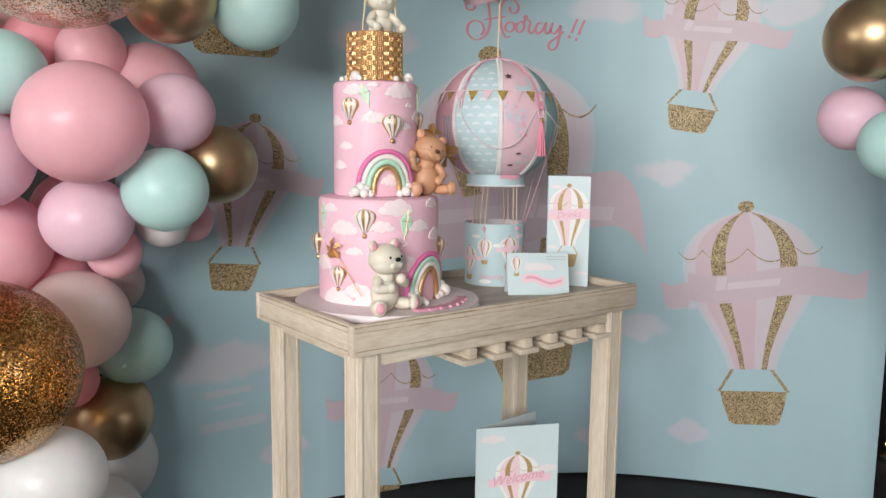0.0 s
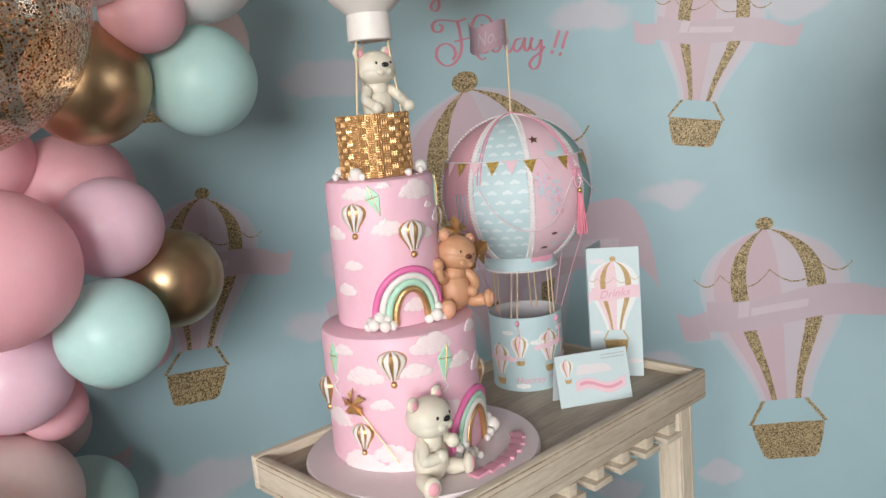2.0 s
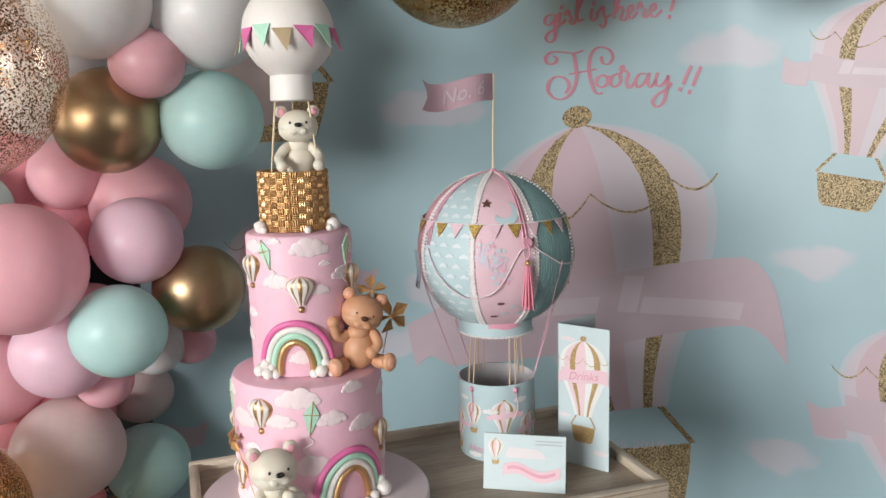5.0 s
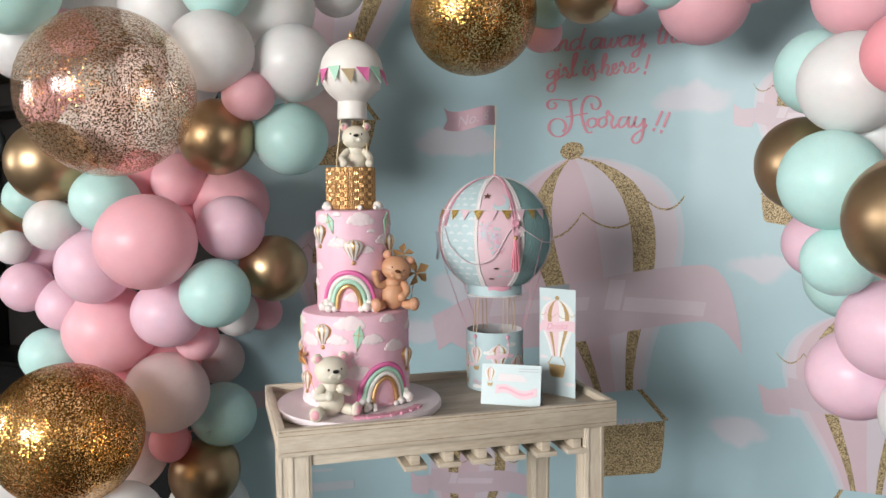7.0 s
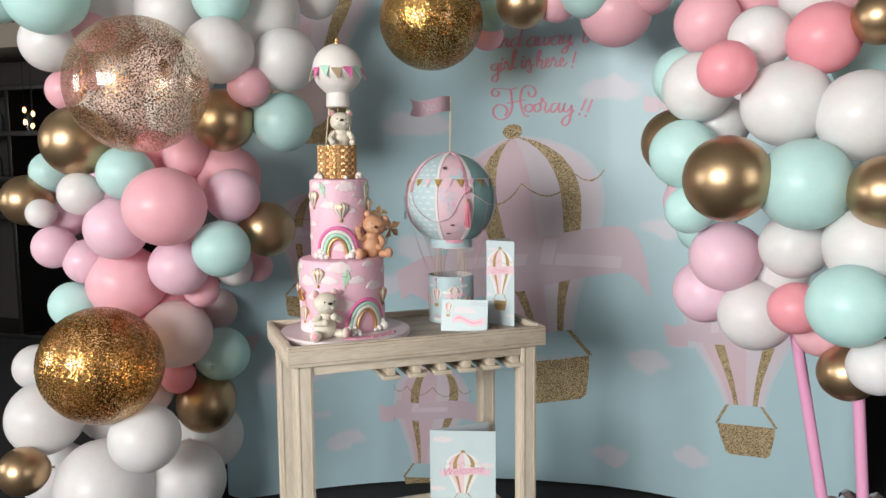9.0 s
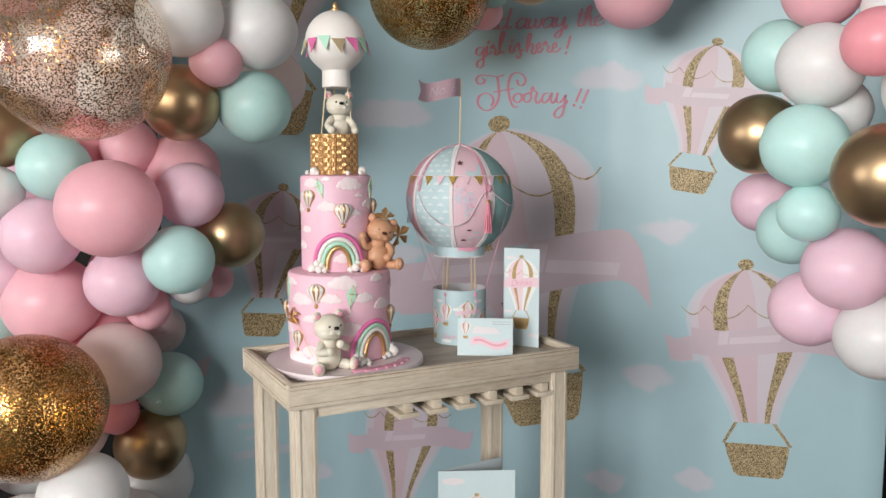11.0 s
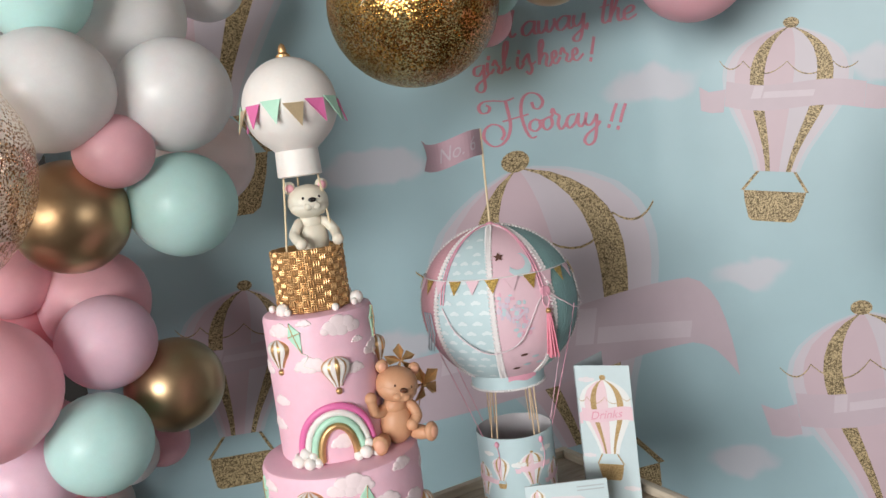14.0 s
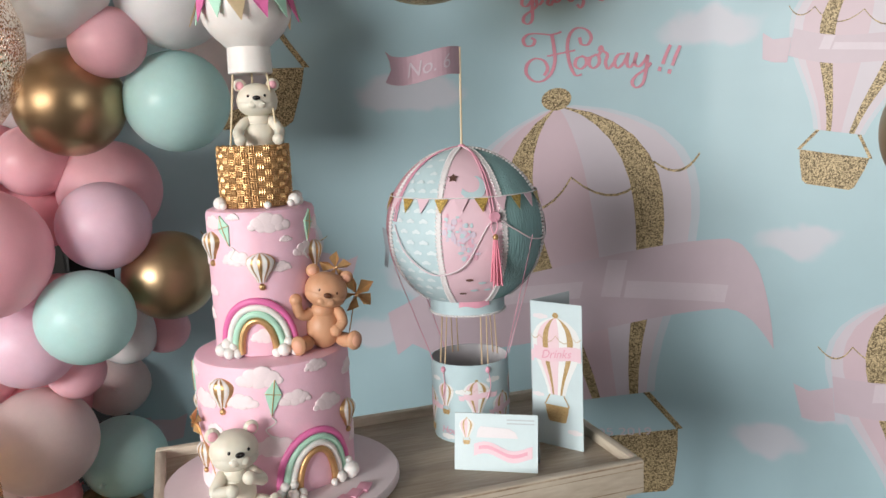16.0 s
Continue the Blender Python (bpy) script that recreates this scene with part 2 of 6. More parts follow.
def lathe(bm, profile, seg=48, m=None, cap=True, slot=0):
    """Turn (radius, height) pairs about z."""
    m = m or Matrix()
    rings = []
    for r, z in profile:
        if r < 1e-6:
            rings.append([bm.verts.new(m @ Vector((0, 0, z)))])
        else:
            rings.append([bm.verts.new(m @ Vector((r * math.cos(2 * math.pi * i / seg), r * math.sin(2 * math.pi * i / seg), z))) for i in range(seg)])
    for a, b in zip(rings, rings[1:]):
        for i in range(seg):
            j = (i + 1) % seg
            q = [a[i % len(a)], a[j % len(a)], b[j % len(b)], b[i % len(b)]]
            q = list(dict.fromkeys(q))
            if len(q) > 2:
                bm.faces.new(q).material_index = slot
    if cap:
        for ring in (rings[0], rings[-1]):
            if len(ring) > 2:
                bm.faces.new(ring).material_index = slot


def blob(bm, c, r, m=None, seg=16, rings=10, slot=0):
    """An ellipsoid."""
    r = r if isinstance(r, (tuple, list)) else (r, r, r)
    mm = (m or Matrix()) @ Matrix.Translation(c) @ Matrix.Diagonal((*r, 1))
    lathe(bm, [(math.sin(math.pi * i / rings), -math.cos(math.pi * i / rings)) for i in range(rings + 1)], seg, mm, False, slot)


def tube(bm, pts, r, seg=8, slot=0, taper=None):
    """A round rod along points."""
    pts = [Vector(p) for p in pts]
    rings = []
    for i, p in enumerate(pts):
        d = (pts[min(i + 1, len(pts) - 1)] - pts[max(i - 1, 0)]).normalized()
        a = d.orthogonal().normalized() if i == 0 else (rings_a - d * rings_a.dot(d)).normalized()
        rings_a = a
        b = d.cross(a)
        rr = r if taper is None else r + (taper - r) * i / (len(pts) - 1)
        rings.append([bm.verts.new(p + rr * (a * math.cos(2 * math.pi * k / seg) + b * math.sin(2 * math.pi * k / seg))) for k in range(seg)])
    for a, b in zip(rings, rings[1:]):
        for k in range(seg):
            bm.faces.new((a[k], a[(k + 1) % seg], b[(k + 1) % seg], b[k])).material_index = slot
    bm.faces.new(rings[0]).material_index = slot
    bm.faces.new(rings[-1]).material_index = slot


# ---------------------------------------------------------------- the room
def slab(name, x0, x1, y0, y1, z0, z1, mat, label):
    bm = bmesh.new()
    box(bm, x0, x1, y0, y1, z0, z1)
    return tagged(part(name, bm, mat, None, "", False), label, name.split("_")[0], "", "structure")


def wall_with_opening(name, along, at, thick, lo, hi, a0, a1, z0, z1, label):
    bm = bmesh.new()
    for b0, b1, h0, h1 in ((lo, a0, 0, 3), (a1, hi, 0, 3), (a0, a1, 0, z0), (a0, a1, z1, 3)):
        if along == "x":
            box(bm, b0, b1, at - thick, at, h0, h1)
        else:
            box(bm, at - thick, at, b0, b1, h0, h1)
    return tagged(part(name, bm, WALL, None, "", False), label, "wall", "", "structure")


slab("floor", -6.6, 4.2, -4.2, 5.2, -0.1, 0.0, FLOOR, "dark floor of the function room")
slab("ceiling", -6.6, 4.2, -4.2, 5.2, 3.0, 3.1, CEIL, "plain dim ceiling")
slab("wall_north", -6.6, 4.2, 5.0, 5.2, 0, 3, WALL, "dark wall far behind the backdrop")
wall_with_opening("wall_south", "x", -4.0, 0.2, -6.6, 4.2, -3.15, -0.15, 1.25, 2.85, "dark wall with a wide window")
slab("mullion_south", -1.73, -1.57, -4.2, -4.0, 1.25, 2.85, WALL, "dark post between the two window panes")
wall_with_opening("wall_west", "y", -6.4, 0.2, -4.0, 5.0, -2.1, -0.3, 0.85, 2.65, "dark side wall with a window")
wall_with_opening("wall_east", "y", 4.2, 0.2, -4.0, 5.0, -1.8, 0.0, 0.85, 2.65, "dark side wall with a window")


# ---------------------------------------------------------------- the backdrop
def cloud_print(name):
    """Pale blue print with soft pink clouds."""
    m = material(name, (0.385, 0.545, 0.595), 0.42, vary=0.06, scale=1.3, bump=0.04, bump_scale=25)
    nt = m.node_tree
    b = nt.nodes["Principled BSDF"]
    tc = nt.nodes["Texture Coordinate"]
    base = b.inputs["Base Color"].links[0].from_socket
    wob = nt.nodes.new("ShaderNodeTexNoise")
    wob.inputs["Scale"].default_value, wob.inputs["Detail"].default_value = 9, 2
    nt.links.new(tc.outputs["Object"], wob.inputs["Vector"])
    sub = nt.nodes.new("ShaderNodeVectorMath")
    sub.operation, sub.inputs[1].default_value = "SUBTRACT", (0.5, 0.5, 0.5)
    nt.links.new(wob.outputs["Color"], sub.inputs[0])
    sc = nt.nodes.new("ShaderNodeVectorMath")
    sc.operation, sc.inputs["Scale"].default_value = "SCALE", 0.10
    nt.links.new(sub.outputs[0], sc.inputs[0])
    pos = nt.nodes.new("ShaderNodeVectorMath")
    nt.links.new(tc.outputs["Object"], pos.inputs[0])
    nt.links.new(sc.outputs[0], pos.inputs[1])
    last = None
    for x, z, rx, rz in ((0.77, 1.12, 0.10, 0.045), (0.70, 0.565, 0.09, 0.05), (0.88, 0.19, 0.07, 0.035), (-0.67, 0.53, 0.13, 0.07), (0.55, 1.665, 0.13, 0.05), (0.56, 0.15, 0.08, 0.04),
                         (-0.51, 0.21, 0.08, 0.045), (-0.32, 0.88, 0.10, 0.05), (-0.22, 1.53, 0.14, 0.05), (1.12, 1.64, 0.10, 0.05), (-0.02, 1.10, 0.12, 0.05), (-0.22, 1.02, 0.10, 0.05), (0.86, 0.66, 0.08, 0.03)):
        s = nt.nodes.new("ShaderNodeVectorMath")
        s.operation, s.inputs[1].default_value = "SUBTRACT", (x, 0, z)
        nt.links.new(pos.outputs[0], s.inputs[0])
        q = nt.nodes.new("ShaderNodeVectorMath")
        q.operation, q.inputs[1].default_value = "MULTIPLY", (1 / rx, 0, 1 / rz)
        nt.links.new(s.outputs[0], q.inputs[0])
        ln = nt.nodes.new("ShaderNodeVectorMath")
        ln.operation = "LENGTH"
        nt.links.new(q.outputs[0], ln.inputs[0])
        mr = nt.nodes.new("ShaderNodeMapRange")
        mr.interpolation_type = "SMOOTHSTEP"
        mr.inputs["From Min"].default_value, mr.inputs["From Max"].default_value = 1.15, 0.7
        nt.links.new(ln.outputs["Value"], mr.inputs["Value"])
        if last is None:
            last = mr.outputs[0]
        else:
            mx = nt.nodes.new("ShaderNodeMath")
            mx.operation = "MAXIMUM"
            nt.links.new(last, mx.inputs[0])
            nt.links.new(mr.outputs[0], mx.inputs[1])
            last = mx.outputs[0]
    thin = nt.nodes.new("ShaderNodeMath")
    thin.operation, thin.inputs[1].default_value = "MULTIPLY", 0.6
    nt.links.new(last, thin.inputs[0])
    mix = nt.nodes.new("ShaderNodeMix")
    mix.data_type = "RGBA"
    mix.inputs["B"].default_value = (0.64, 0.56, 0.62, 1)
    nt.links.new(thin.outputs[0], mix.inputs["Factor"])
    nt.links.new(base, mix.inputs["A"])
    nt.links.new(mix.outputs["Result"], b.inputs["Base Color"])
    return m


PRINT = cloud_print("printed_sky_vinyl")
PRINT_PINK = material("printed_dusty_pink", (0.585, 0.445, 0.495), 0.42, vary=0.04, scale=3)
PRINT_PALE = material("printed_pale_pink", (0.58, 0.52, 0.57), 0.42, vary=0.04, scale=3)
PRINT_HALO = material("printed_pale_blue", (0.50, 0.55, 0.60), 0.42, vary=0.04, scale=3)
PRINT_BANNER = material("printed_banner_pink", (0.56, 0.45, 0.505), 0.42, vary=0.05, scale=4)
PRINT_GOLD = glitter("printed_gold_glitter", (0.60, 0.46, 0.26), (0.11, 0.075, 0.03), 400, 0.5, 0.15)
PRINT_TEXT = material("printed_rose_text", (0.63, 0.245, 0.315), 0.42, vary=0.08, scale=20)
PRINT_WHITE = material("printed_white_text", (0.625, 0.535, 0.585), 0.42, vary=0.05, scale=20)


def on_print(x, z, off):
    """A place on the bowed print, off metres in front of it."""
    x = max(x, -0.898) if off > 0 else x
    slope = -0.6 * (x - 0.5)
    roll = 4 * max(0.0, x - 1.35) ** 2
    n = Vector((slope, -1, 0)).normalized()
    return Vector((x, 2.815 + roll - 0.3 * (x - 0.5) ** 2 + 0.003 * math.sin(11 * x + 1) + 0.002 * math.exp(-((x - 0.545) / 0.05) ** 2) + 0.0004 * math.sin(29 * x), z)) + n * off


bm = bmesh.new()
cols = [-0.90 + 2.360 * i / 240 for i in range(241)]
zs = [0.012, 0.05, 0.4, 0.8, 1.2, 1.6, 2.0, 2.35]
for off in (0.0, -0.012):
    g = [[bm.verts.new(on_print(x, z + (0.03 * max(0, (-0.84 - x) / 0.06) ** 2 if z < 0.04 else 0), off)) for z in zs] for x in cols]
    for a, b in zip(g, g[1:]):
        for k in range(len(zs) - 1):
            bm.faces.new((a[k], b[k], b[k + 1], a[k + 1]))
bmesh.ops.bridge_loops(bm, edges=[e for e in bm.edges if e.is_boundary])
backdrop = tagged(part("backdrop", bm, PRINT), "pale blue printed backdrop with pink clouds and hot air balloons, bowed round the display", "backdrop", "", "structure")



def strip(bm, left, right, place, n=6, slot=0):
    """A band between two lists of (u, v) points, laid out by place(u, v)."""
    rows = []
    for (u0, v0), (u1, v1) in zip(left, right):
        rows.append([bm.verts.new(place(u0 + (u1 - u0) * i / n, v0 + (v1 - v0) * i / n)) for i in range(n + 1)])
    for a, b in zip(rows, rows[1:]):
        for i in range(n):
            bm.faces.new((a[i], a[i + 1], b[i + 1], b[i])).material_index = slot


V_STEPS = (0.035, 0.06, 0.09, 0.13, 0.18, 0.23, 0.28, 0.34, 0.40, 0.46, 0.54, 0.62, 0.69, 0.745)
HALF = (0.02, 0.10, 0.16, 0.215, 0.252, 0.270, 0.272, 0.262, 0.243, 0.215, 0.170, 0.128, 0.100, 0.085)


def gore(bm, f0, f1, place, grow=0.0, v0=0.0, v1=1.0, n=8):
    vs = [(v, h) for v, h in zip(V_STEPS, HALF) if v0 <= v <= v1]
    strip(bm, [(f0 * (h + grow), v) for v, h in vs], [(f1 * (h + grow), v) for v, h in vs], place, n)


def name_bar(bm, x0, z0, x1, z1, low, high, place):
    """A name as plain bars along a base line: a tall one for the capital, a low one for the rest."""
    cap = x0 + 0.16 * (x1 - x0)
    for xa, xb, tall in ((x0, cap, high), (cap + 0.03 * (x1 - x0), x1, low)):
        base = [(xa + (xb - xa) * i / 6, z0 + (z1 - z0) * (xa + (xb - xa) * i / 6 - x0) / (x1 - x0)) for i in range(7)]
        strip(bm, base, [(x + 0.2 * tall, z + tall) for x, z in base], place, 2)


def flat_balloon(parent, place, mats, names=("envelope", "stripe", "basket", "banner"), banner=True, text=True, lift=0.0015, wide=1.0):
    """A printed hot air balloon; place(u, v, layer) lays it on its sheet. mats: halo, pale, pink, gold, banner, text."""
    halo, pale, pink, gold, ban, wht = mats
    at = lambda k: (lambda u, v: place(u * wide, v, k * lift))
    bm = bmesh.new()
    gore(bm, -1, 1, at(1), 0.02, n=20)
    env = part("printed_balloon", bm, halo, parent, "printed hot air balloon in pink and glitter gold", False)
    for f0, f1, mm in ((-1.0, -0.86, pale), (-0.86, -0.60, pink), (-0.36, 0.13, pink), (0.13, 0.50, pale), (0.76, 1.0, pale)):
        bm = bmesh.new()
        gore(bm, f0, f1, at(2))
        part("panel", bm, mm, env, "", False)
    for f0, f1 in ((-0.60, -0.36), (0.50, 0.76)):
        bm = bmesh.new()
        gore(bm, f0, f1, at(2.5))
        part("stripe", bm, gold, env, "gold glitter stripe", False)
    bm = bmesh.new()
    strip(bm, [(-0.036 * math.sin(a), 0.014 - 0.026 * math.cos(a)) for a in [math.pi * i / 8 for i in range(9)]], [(0.036 * math.sin(a), 0.014 - 0.026 * math.cos(a)) for a in [math.pi * i / 8 for i in range(9)]], at(3), 2)
    part("knob", bm, gold, env, "", False)
    bm = bmesh.new()
    for u0, u1, sag in ((-0.31, -0.2, 0.04), (-0.2, 0.0, 0.06), (0.0, 0.2, 0.06), (0.2, 0.305, 0.03)):
        arc = [(u0 + (u1 - u0) * i / 8, 0.2 + sag * 4 * (i / 8) * (1 - i / 8)) for i in range(9)]
        strip(bm, [(u, v - 0.003) for u, v in arc], [(u, v + 0.003) for u, v in arc], at(3.4), 1)
    part("garland", bm, gold, env, "", False)
    bm = bmesh.new()
    strip(bm, [(-0.145, 0.845), (-0.135, 0.9), (-0.11, 0.985), (-0.09, 1.0)], [(0.145, 0.845), (0.135, 0.9), (0.11, 0.985), (0.09, 1.0)], at(2), 6)
    for s in (-1, 1):
        strip(bm, [(s * 0.085 - 0.008, 0.745), (s * 0.15 - 0.008, 0.845)], [(s * 0.085 + 0.008, 0.745), (s * 0.15 + 0.008, 0.845)], at(2.2), 1)
    part("basket", bm, gold, env, "gold glitter basket", False)
    if banner:
        bm = bmesh.new()
        top = [(-0.27 + 0.62 * i / 10, 0.30 + 0.018 * math.sin(i / 10 * 6.0)) for i in range(11)]
        strip(bm, top, [(u, v + 0.125) for u, v in top], at(4), 3)
        for s, u0, dv in ((-1, -0.27, 0.03), (1, 0.35, -0.005)):
            strip(bm, [(u0 + s * 0.001, 0.31 + dv), (u0 + s * 0.08, 0.325 + dv), (u0 + s * 0.13, 0.30 + dv)][::s], [(u0 + s * 0.001, 0.425 + dv), (u0 + s * 0.06, 0.43 + dv), (u0 + s * 0.11, 0.42 + dv)][::s], at(4), 2)
        bn = part("banner", bm, ban, env, "dusty pink ribbon banner", False)
    if banner and text:
        bm = bmesh.new()
        name_bar(bm, -0.15, -0.385, 0.13, -0.366, 0.032, 0.062, lambda u, v: at(5)(u, -v))
        part("lettering", bm, wht, bn, "", False)
    return env


PRINTS = (PRINT_HALO, PRINT_PALE, PRINT_PINK, PRINT_GOLD, PRINT_BANNER, PRINT_WHITE)


def wall_balloon(x, z, height, lean, text=True, banner=True, wide=1.0):
    c, s = math.cos(radians(lean)), math.sin(radians(lean))

    def place(u, v, off):
        return on_print(x + height * (u * c + v * s), min(z - height * (v * c - u * s), 2.345), off + 0.0006)
    return flat_balloon(backdrop, place, PRINTS, banner=banner, text=text, lift=0.0004, wide=wide)


wall_balloon(0.148, 1.515, 1.165, 9.5, text=False, banner=False, wide=0.96)
wall_balloon(0.911, 1.78, 0.535, -9.0)
wall_balloon(1.026, 1.012, 0.775, 5.0, wide=0.92)
wall_balloon(-0.572, 1.280, 0.535, -8.0, wide=0.85)
wall_balloon(-0.160, 0.545, 0.62, -6.0, wide=0.82)
wall_balloon(-0.615, 2.455, 1.0, 0.0, wide=0.95)
wall_balloon(-1.05, 0.875, 0.56, -2.0)

# the long name banner across the large balloon
bm = bmesh.new()
top = [(-0.20 + 0.80 * i / 24, 1.04 + 0.055 * math.sin(-1.5 + 2.9 * i / 24) + 0.02 * i / 24) for i in range(25)]
strip(bm, top, [(x, z - 0.21 + 0.02 * abs(i - 12) / 12) for i, (x, z) in enumerate(top)], lambda x, z: on_print(x, z, 0.0026), 3)
strip(bm, [(0.60, 1.113), (0.63, 1.10), (0.655, 1.072), (0.675, 1.035), (0.69, 0.985), (0.702, 0.93), (0.710, 0.875), (0.715, 0.82)], [(0.60, 0.922), (0.622, 0.918), (0.642, 0.908), (0.66, 0.894), (0.676, 0.876), (0.69, 0.858), (0.703, 0.839), (0.714, 0.82)], lambda x, z: on_print(x, z, 0.0026), 3)
strip(bm, [(-0.20, 0.985), (-0.26, 0.95), (-0.31, 0.925)], [(-0.20, 0.80), (-0.25, 0.83), (-0.29, 0.80)], lambda x, z: on_print(x, z, 0.0026), 3)
long_banner = part("name_banner", bm, PRINT_BANNER, backdrop, "wide dusty pink ribbon banner", False)
bm = bmesh.new()
for x0, x1, z0, z1 in ((-0.125, 0.205, 0.920, 0.945), (0.262, 0.590, 0.950, 0.940)):
    name_bar(bm, x0, z0, x1, z1, 0.048, 0.105, lambda x, z: on_print(x, z, 0.0032))
part("lettering", bm, PRINT_WHITE, long_banner, "", False)


def text_mesh(words, size, shear=0.0, bold=0.0, spacing=1.0):
    cu = bpy.data.curves.new("words", "FONT")
    cu.body, cu.size, cu.shear, cu.offset, cu.align_x, cu.space_character, cu.resolution_u = words, size, shear, bold, "CENTER", spacing, 4
    ob = bpy.data.objects.new("words", cu)
    scene.collection.objects.link(ob)
    me = bpy.data.meshes.new_from_object(ob.evaluated_get(bpy.context.evaluated_depsgraph_get()))
    bpy.data.objects.remove(ob)
    bm = bmesh.new()
    bm.from_mesh(me)
    bpy.data.meshes.remove(me)
    return bm


def wall_words(words, x, z, width, lean, size, name="lettering", mat=None, bold=0.0, shear=0.25):
    bm = text_mesh(words, size, shear, bold)
    xs = [v.co.x for v in bm.verts]
    k = width / (max(xs) - min(xs))
    c, s = math.cos(radians(lean)), math.sin(radians(lean))
    bmesh.ops.subdivide_edges(bm, edges=[e for e in bm.edges if e.calc_length() > 0.05], cuts=1)
    for v in bm.verts:
        px, pz = v.co.x * k, v.co.y
        v.co = on_print(x + px * c - pz * s, z + px * s + pz * c, 0.0035)
    return part(name, bm, mat or PRINT_TEXT, backdrop, "rose pink printed words", False)


SCRIPT = {
    "a": (1.0, ((0.75, 0.9), (0.4, 1.0), (0.05, 0.6), (0.1, 0.1), (0.4, 0.0), (0.75, 0.5), (0.8, 0.95)), ((0.8, 1), (0.75, 0.3), (0.9, 0.0), (1.15, 0.25))),
    "d": (1.0, ((0.75, 0.9), (0.4, 1.0), (0.05, 0.6), (0.1, 0.1), (0.4, 0.0), (0.75, 0.5)), ((0.95, 2.0), (0.8, 1.0), (0.75, 0.3), (0.9, 0.0), (1.15, 0.25))),
    "e": (0.75, ((0.0, 0.4), (0.5, 0.55), (0.65, 0.85), (0.4, 1.0), (0.1, 0.7), (0.1, 0.2), (0.35, 0.0), (0.85, 0.3))),
    "h": (0.9, ((0.1, 0.2), (0.5, 1.5), (0.45, 2.0), (0.25, 1.7), (0.15, 0.8), (0.1, 0)), ((0.12, 0.4), (0.4, 0.95), (0.6, 0.9), (0.6, 0.3), (0.75, 0), (1.0, 0.25))),
    "n": (0.9, ((0.05, 0.95), (0.15, 0.85), (0.1, 0)), ((0.12, 0.4), (0.4, 0.95), (0.6, 0.9), (0.6, 0.3), (0.75, 0), (1.0, 0.25))),
    "t": (0.55, ((0.35, 1.8), (0.2, 0.4), (0.35, 0.0), (0.65, 0.25)), ((0.0, 1.2), (0.6, 1.3))),
    "w": (1.15, ((0.05, 0.95), (0.05, 0.2), (0.25, 0), (0.5, 0.4), (0.55, 0.9), (0.55, 0.2), (0.75, 0), (1.0, 0.5), (1.0, 0.95))),
    "y": (0.85, ((0.1, 0.95), (0.05, 0.4), (0.25, 0.1), (0.55, 0.4), (0.7, 1)), ((0.7, 1), (0.65, 0), (0.5, -0.9), (0.2, -1.0), (0.1, -0.7), (0.5, -0.25), (1.0, 0.2))),
    ",": (0.3, ((0.1, 0.1), (0.0, -0.25))), " ": (0.5,)}


def smooth_line(pts, n=6):
    out = []
    for i in range(len(pts) - 1):
        p0, p1, p2, p3 = (Vector(pts[max(0, min(len(pts) - 1, k))]) for k in (i - 1, i, i + 1, i + 2))
        for j in range(n):
            t = j / n
            out.append(0.5 * ((2 * p1) + (p2 - p0) * t + (2 * p0 - 5 * p1 + 4 * p2 - p3) * t * t + (3 * p1 - p0 - 3 * p2 + p3) * t ** 3))
    return out + [Vector(pts[-1])]


def brush(bm, pts, place, thin=3.5, thick=9.0):
    """A pen stroke: thick where it runs down, thin where it runs up."""
    line = smooth_line(pts)
    left, right = [], []
    for i, p in enumerate(line):
        d = (line[min(i + 1, len(line) - 1)] - line[max(i - 1, 0)]).normalized()
        w = (thin + (thick - thin) * abs(d.y) ** 1.5) / 2
        left.append((p.x - d.y * w, p.y + d.x * w))
        right.append((p.x + d.y * w, p.y - d.x * w))
    strip(bm, left, right, place, 1)


def script(words, x0, z0, x1, z1, xh):
    """Brush words from the start to the end of a base line."""
    total = sum(SCRIPT[c][0] for c in words)
    k = math.hypot(x1 - x0, z1 - z0) / total
    ex, ez = (x1 - x0) / (k * total), (z1 - z0) / (k * total)
    bm = bmesh.new()
    at = 0.0
    for c in words:
        adv, *strokes = SCRIPT[c]
        for s in strokes:
            brush(bm, [((at + px + 0.12 * py) * k * 100, py * xh * 100) for px, py in s], lambda u, v: on_print(x0 + (u * ex - v * ez) / 100, z0 + (u * ez + v * ex) / 100, 0.004), 0.36, 0.92)
        at += adv
    return part("lettering", bm, PRINT_TEXT, backdrop, "rose pink brush lettering", False)


script("and away, the", 0.055, 1.838, 0.520, 1.848, 0.036)
wall_words("05 2019", 0.325, 0.545, 0.15, 4, 0.032, mat=PRINT_WHITE, shear=0.0)


# ---------------------------------------------------------------- balloons
def balloon_mesh(mat):
    bm = bmesh.new()
    prof = []
    for i in range(23):
        a = math.pi * i / 22
        z = math.cos(a)
        r = math.sin(a)
        if z < 0:
            r *= 1 - 0.10 * z * z
            z *= 1.10
        prof.append((r, z))
    lathe(bm, prof, 36, None, False)
    me = bpy.data.meshes.new("balloon")
    bmesh.ops.recalc_face_normals(bm, faces=bm.faces)
    bm.to_mesh(me)
    bm.free()
    me.materials.append(mat)
    me.shade_smooth()
    return me


